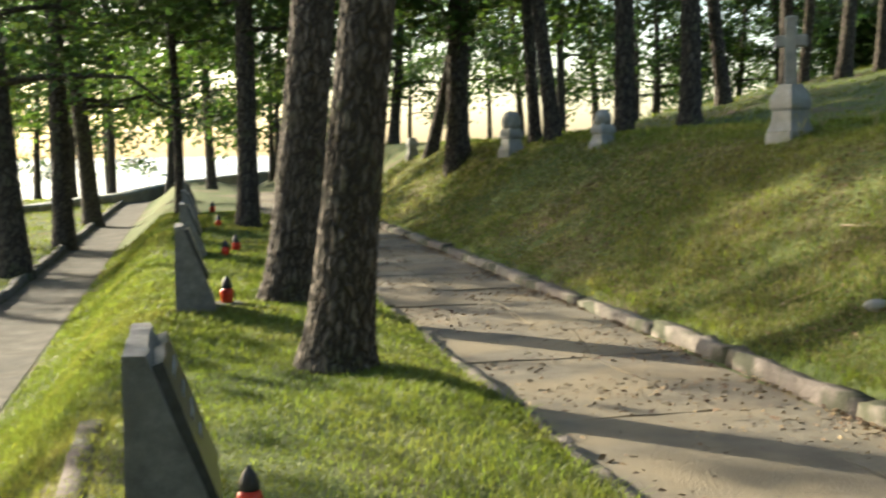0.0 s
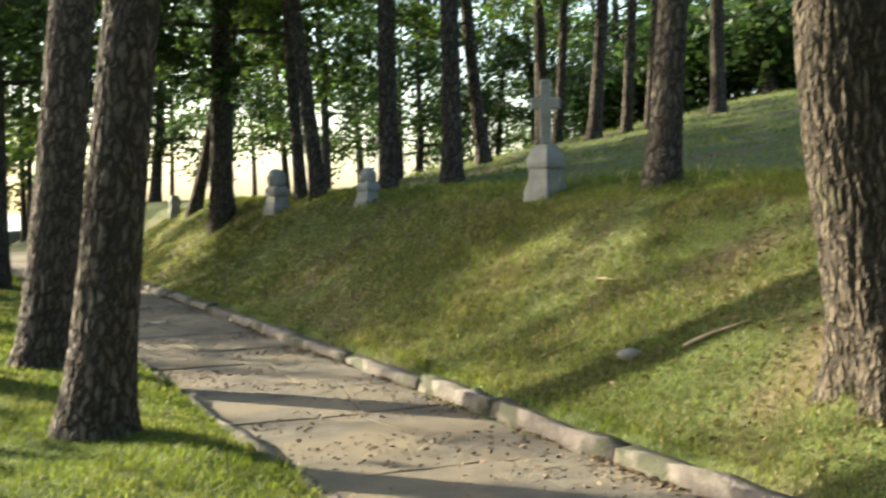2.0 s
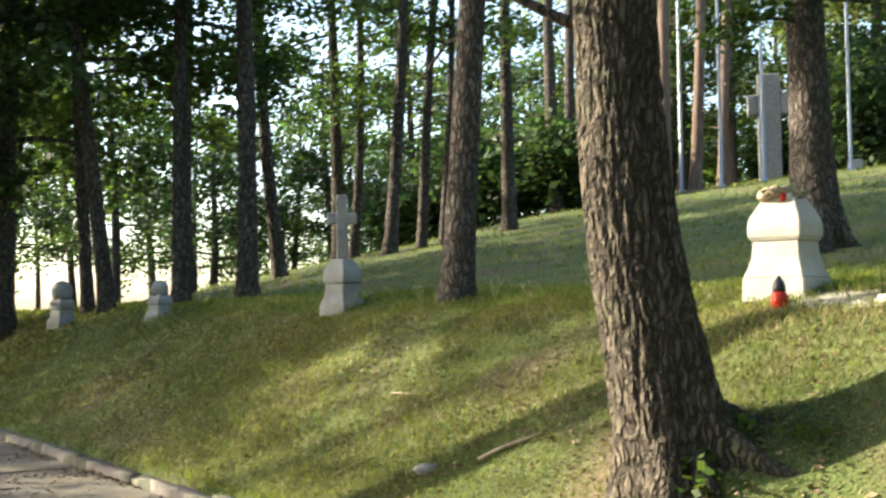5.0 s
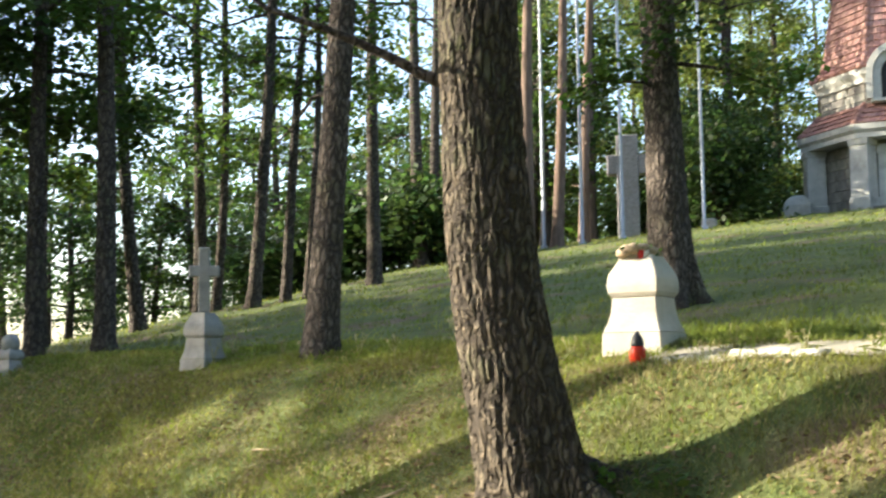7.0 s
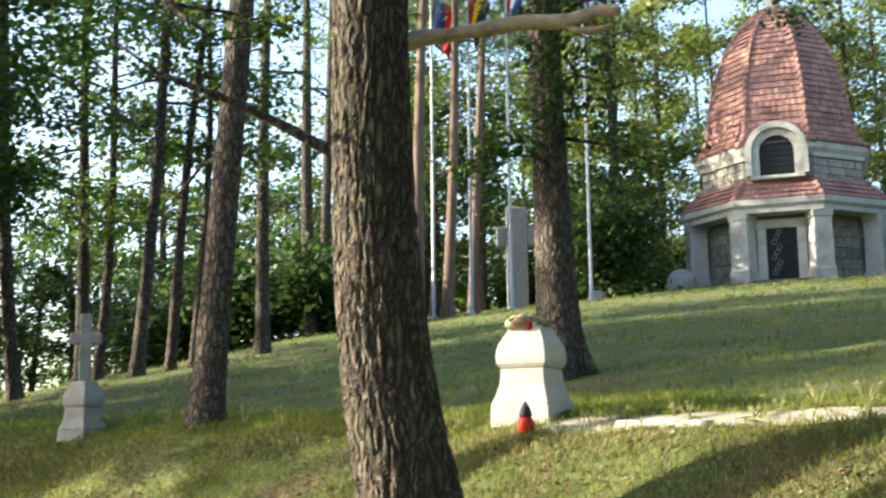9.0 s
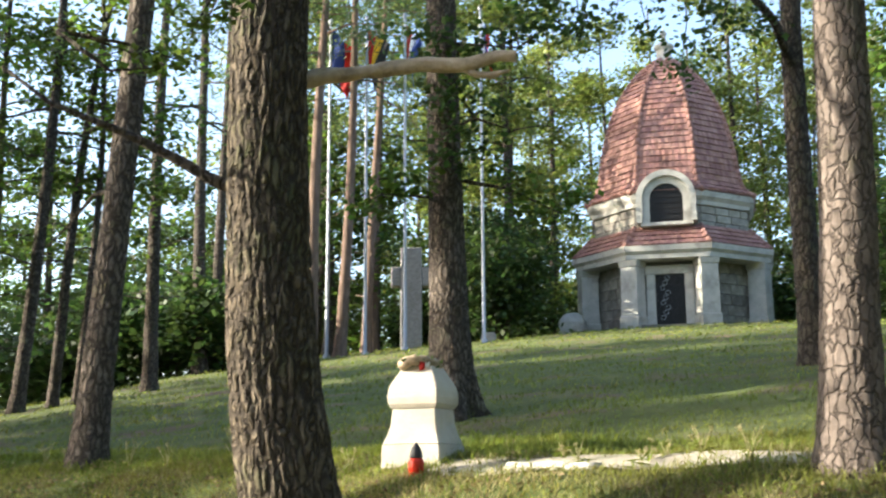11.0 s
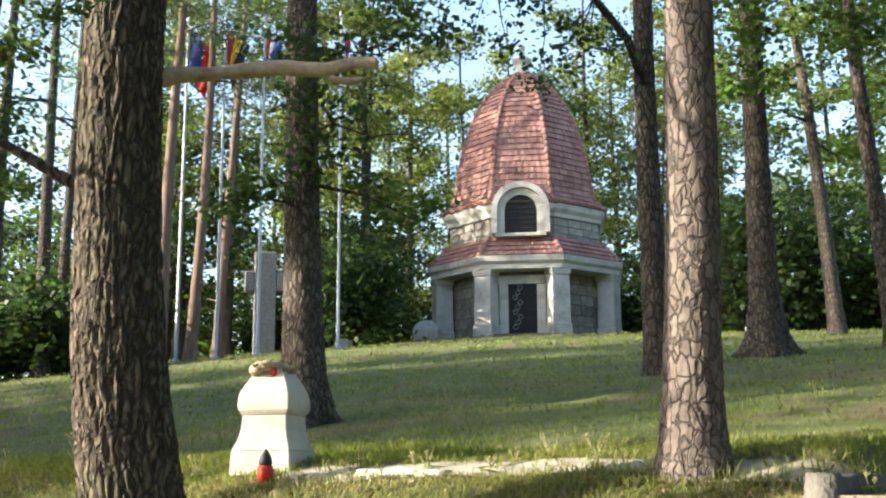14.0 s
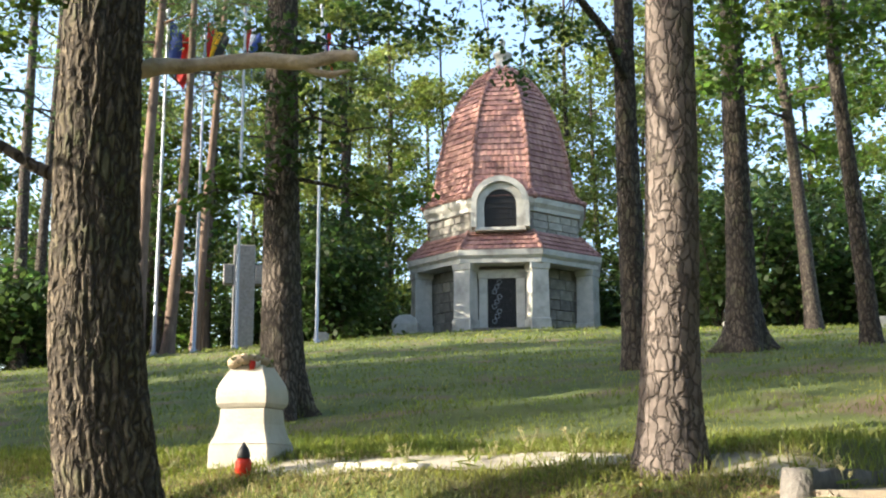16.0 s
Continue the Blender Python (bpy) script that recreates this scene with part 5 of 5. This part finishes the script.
def great_cross():
    x, y = 21.85, 34.70
    ob = thing("stone_cross", x, y, ground(x, y) - 0.1, "tall pale stone cross with short arms behind flagpoles", "stone cross", turn=-32)
    # the darker granite colour stands in for shade on the pale stone
    part("stem", bm_mesh("stem", box_bm(0.76, 0.5, 3.7, 0.03), "granite"), ob)
    part("arm", bm_mesh("arm", box_bm(0.34, 0.5, 0.7, 0.03), "granite"), ob, m=pose(-0.55, 0, 2.3))
    part("arm", bm_mesh("arm", box_bm(0.34, 0.5, 0.7, 0.03), "granite"), ob, m=pose(0.55, 0, 2.3))


great_cross()

# small markers on the far rise
for px, py, w in ((28.6, 19.0, 0.9), (30.2, 15.4, 0.8), (23.2, 31.9, 0.5)):
    bm = box_bm(w, 0.35, 0.42, 0.05, segments=2)
    st = new("low_stone", bm_mesh("low_stone", bm, "grey_stone"))
    st.matrix_basis = pose(px, py, ground(px, py) - 0.1, 0, 0, -40)
    tagged(st, "low pale stone lying in the grass", "stone", group="low stones")


# ---- wreath on the white stone ----
def wreath():
    x, y = 4.425, 6.87
    ob = thing("wreath", x - 0.03, y, ground(x, y) + 0.645, "small faded wreath with red and white ribbon on the stone", "wreath", turn=12)
    pts = [(0.13 * math.cos(a), 0.10 * math.sin(a), 0.015 + 0.015 * math.sin(2 * a)) for a in np.linspace(0.3, 5.7, 30)]
    v, f = tube(pts, [0.038 + 0.006 * math.sin(k * 2.1) for k in range(30)], 9)
    part("ring", mesh_of("ring", v, f, "dead_wood", True), ob, "dry straw ring")
    r = rng_for(41)
    part("greenery", fast_mesh("greenery", leaf_quads(r, np.array(pts), 0.02, 9, 0.05, 0.25), 4, "leaf_dark"), ob, kind="stuff")
    for k, (mat, a) in enumerate((("red_cloth", 4.1), ("white_cloth", 4.35))):
        v, f = tube([(0.11 * math.cos(a + d), 0.1 * math.sin(a + d), 0) for d in (-0.14, 0, 0.14)], [0.043] * 3, 10)
        part("ribbon", mesh_of("ribbon", v, f, mat, True), ob)


wreath()


# ---- weeds and fallen sticks ----
def weed(x, y, h, seed, label="tall pale seeding grass stalk on the terrace edge"):
    r = rng_for(seed)
    ob = thing("weed", x, y, ground(x, y) - 0.02, label, "weed", group="weeds on the terrace")
    for k in range(r.integers(3, 7)):
        a, hh = r.uniform(0, 6.28), h * r.uniform(0.45, 1.0)
        out = r.uniform(0.1, 0.5)
        tip = Vector((math.cos(a) * out * hh, math.sin(a) * out * hh, hh))
        mid = tip * 0.45 + Vector((0, 0, 0.14 * hh))
        v, f = tube([(0, 0, 0), mid, tip + Vector((0, 0, -0.1 * out * hh))], [0.0035, 0.0028, 0.0015], 5)
        part("stalk", mesh_of("stalk", v, f, "straw", True), ob)
        if k % 2 == 0:
            c = np.array([tuple(mid.lerp(tip, q)) for q in (0.7, 0.85, 1.0)])
            part("seed_head", fast_mesh("seed_head", leaf_quads(r, c, 0.007, 6, 0.022, 0.2), 4, "straw"), ob, kind="stuff")
    q = leaf_quads(r, np.array([(0, 0, 0.03), (0, 0, 0.06)]), 0.03, 7, 0.13, 0.05)
    part("leaf_tuft", fast_mesh("leaf_tuft", q, 4, "grass"), ob, kind="stuff")


wr = rng_for(55)
for k in range(34):
    u = wr.uniform(1.0, 5.6) if k % 3 else wr.uniform(5.6, 12)
    c = along(wr.uniform(2.45, 3.0), u)
    weed(c.x, c.y, wr.uniform(0.12, 0.26) + (0.14 if k % 6 == 0 else 0), 100 + k)
for k in range(7):
    c = Vector((2.95 + wr.uniform(-0.25, 0.45), 5.2 + wr.uniform(-0.25, 0.1), 0))
    r = rng_for(300 + k)
    ob = thing("seedling", c.x, c.y, ground(c.x, c.y), "fresh green seedling at the foot of the oak", "seedling", group="seedlings by the oak")
    v, f = tube([(0, 0, -0.02), (0.01, 0.01, 0.08), (0.0, 0.02, 0.16)], [0.004, 0.003, 0.002], 5)
    part("stem", mesh_of("stem", v, f, "grass", True), ob)
    part("leaves", fast_mesh("leaves", leaf_quads(r, [(0, 0.01, 0.09), (0.0, 0.02, 0.15)], 0.05, 9, 0.07, 0.35), 4, "leaf"), ob, kind="stuff")
for (ax, ay), (bx, by), thick in (((2.31, 7.13), (2.66, 6.92), 0.016), ((1.62, 8.35), (1.95, 8.22), 0.01), ((3.0, 6.35), (3.32, 6.2), 0.011), ((2.2, 9.0), (2.32, 8.72), 0.009)):
    c = Vector(((ax + bx) / 2, (ay + by) / 2, 0))
    c.z = ground(c.x, c.y)
    e = [Vector((ax + (bx - ax) * g, ay + (by - ay) * g + 0.02 * math.sin(5 * g), 0)) for g in np.linspace(0, 1, 7)]
    for p in e:
        p.z = ground(p.x, p.y) + 0.025
    v, f = tube([p - c for p in e], [thick * (1 - 0.6 * g) for g in np.linspace(0, 1, 7)], 7, dead_relief)
    st = new("stick", mesh_of("stick", v, f, "dead_wood", True))
    st.location = c
    tagged(st, "dry fallen stick lying on the bank", "stick", group="fallen sticks")
bm = bmesh.new()
bmesh.ops.create_icosphere(bm, subdivisions=2, radius=0.075)
for v in bm.verts:
    v.co = Vector((v.co.x * 1.3, v.co.y * 0.9, v.co.z * 0.6)) * (1 + 0.25 * noise.noise(v.co * 14))
pebble = new("field_stone", bm_mesh("field_stone", bm, "grey_stone", True))
pebble.location = (2.067, 7.478, ground(2.067, 7.478) + 0.015)
tagged(pebble, "small pale stone lying in the grass on the bank", "stone")


# ---- grass ----
def blades(name, label, mat, region, count, tall, wide, near, seed, keep=None, lay=0.5):
    """Loose grass blades, thickest close to the graves and the path."""
    r = rng_for(seed)
    s0, s1, u0, u1 = region
    s, u = r.uniform(s0, s1, count), r.uniform(u0, u1, count)
    x, y = xy(s, u)
    d = np.hypot(x, y)
    ok = (r.uniform(0, 1, count) < np.minimum(1, (near / d) ** 2)) & (d > 1.6) & (y > -0.2 * np.abs(x) - 1)
    if keep is not None:
        ok &= keep(s, u, x, y, r)
    ok &= ~((s > 2.52) & (s < 2.72) & (u > 4.2) & (u < 5.8))            # the bare stones on the terrace
    ok &= ~((np.abs(s - 2.72 - 0.05 * np.sin(2.1 * u)) < 0.16) & (u > -2) & (u < 6) & (r.uniform(0, 1, count) < 0.85))      # the pale strip
    ok &= ~((np.abs(x - 7.0) < 2.3) & (np.abs(y - 1.65) < 1.45))
    x, y, d = x[ok], y[ok], d[ok]
    n = len(x)
    z = height(x, y)
    patch = 0.75 + 0.35 * np.sin(2.1 * x + 1.3 * np.sin(1.7 * y)) * np.sin(1.9 * y + 0.7 * x)
    h = tall * r.uniform(0.5, 1.4, n) * patch * np.maximum(1, d / 14) ** 0.35
    w = np.maximum(wide, d * 0.00055) * r.uniform(0.7, 1.3, n)
    a = r.uniform(0, 2 * math.pi, n)
    tilt = lay * r.uniform(0.2, 1.6, n)
    dx, dy = np.cos(a), np.sin(a)
    p = np.stack([x, y, z - 0.008], 1)
    mid = p + np.stack([dx * h * tilt * 0.35, dy * h * tilt * 0.35, h * 0.6], 1)
    tip = p + np.stack([dx * h * tilt, dy * h * tilt, h * (1.05 - 0.25 * tilt)], 1)
    b = a + r.uniform(0.6, 2.5, n)
    side = np.stack([np.cos(b) * w, np.sin(b) * w, np.zeros(n)], 1)
    q = np.stack([p, mid + side, tip, mid - side], 1)
    ob = new(name, fast_mesh(name, q, 4, mat))
    tagged(ob, label, "grass", kind="stuff")


def worn(s, u, x, y, r):
    """Fewer blades where the bank is bare."""
    bare = np.sin(1.3 * x + 2.0) * np.sin(1.1 * y + 0.5) + 0.5 * np.sin(3.1 * x - 1.9 * y)
    return r.uniform(-0.2, 1.2, len(s)) > 0.45 * bare + 0.45 * step(9, 4, u)


blades("grass", "short sunlit lawn grass between the graves", "grass", (-4.9, -1.74, 1.5, 26), 260000, 0.062, 0.0032, 8.5, 1, lay=0.7)
blades("grass", "thick green grass on the bank", "grass", (0.3, 3.0, -2, 30), 190000, 0.07, 0.0036, 9.0, 2, worn, 0.9)
blades("dry_grass", "dry yellowish grass and litter on the bank", "dry_grass", (0.3, 3.0, -2, 30), 175000, 0.07, 0.0036, 8.5, 3, None, 1.2)
blades("grass", "long grass along the terrace edge", "grass", (2.5, 4.2, -2, 30), 80000, 0.10, 0.0036, 8.5, 4, None, 0.6)
blades("grass", "mown grass on the hillside", "grass", (3.8, 40, -6, 60), 680000, 0.08, 0.004, 8.0, 5, None, 0.7)
blades("grass", "grass beside the lower path", "grass", (-12, -6.15, 6, 60), 220000, 0.08, 0.004, 9.0, 6, None, 0.7)
blades("grass", "tufts along the kerbs", "grass", (-1.76, -1.70, 2, 26), 5000, 0.10, 0.0036, 9.0, 7, None, 0.8)
blades("grass", "tufts along the kerbs", "grass", (0.2, 0.34, 2, 26), 4000, 0.12, 0.0036, 9.0, 8, None, 0.8)


def litter(name, label, mat, count, region, size, seed, gather):
    """Dry leaves and crumbs lying flat, thicker towards one edge."""
    r = rng_for(seed)
    s0, s1, u0, u1 = region
    s = s0 + (s1 - s0) * r.uniform(0, 1, count) ** gather
    u = r.uniform(u0, u1, count)
    keep = np.sin(2.3 * u + 3 * s) + np.sin(5.1 * u + 1) > r.uniform(-1.6, 1.2, count)
    s, u = s[keep], u[keep]
    x, y = xy(s, u)
    n = len(x)
    z = height(x, y) + np.where((s > -1.62) & (s < 0.04), 0.03, 0.02)
    a = r.uniform(0, 6.28, n)
    L, w = size * r.uniform(0.5, 1.4, n), size * r.uniform(0.2, 0.5, n)
    d = np.stack([np.cos(a) * L, np.sin(a) * L, r.normal(0, 0.006, n)], 1)
    e = np.stack([-np.sin(a) * w, np.cos(a) * w, r.normal(0, 0.006, n)], 1)
    p = np.stack([x, y, z], 1)
    ob = new(name, fast_mesh(name, np.stack([p - d, p - e, p + d, p + e], 1), 4, mat))
    tagged(ob, label, "leaf litter", kind="stuff")


litter("leaf_litter", "dry brown leaves blown against the kerb", "dead_leaf", 9000, (0.02, -1.55, 2, 20), 0.022, 61, 2.2)
litter("leaf_litter", "dry leaves and twigs on the bank", "dead_leaf", 16000, (0.3, 2.4, 1, 16), 0.022, 62, 1.0)
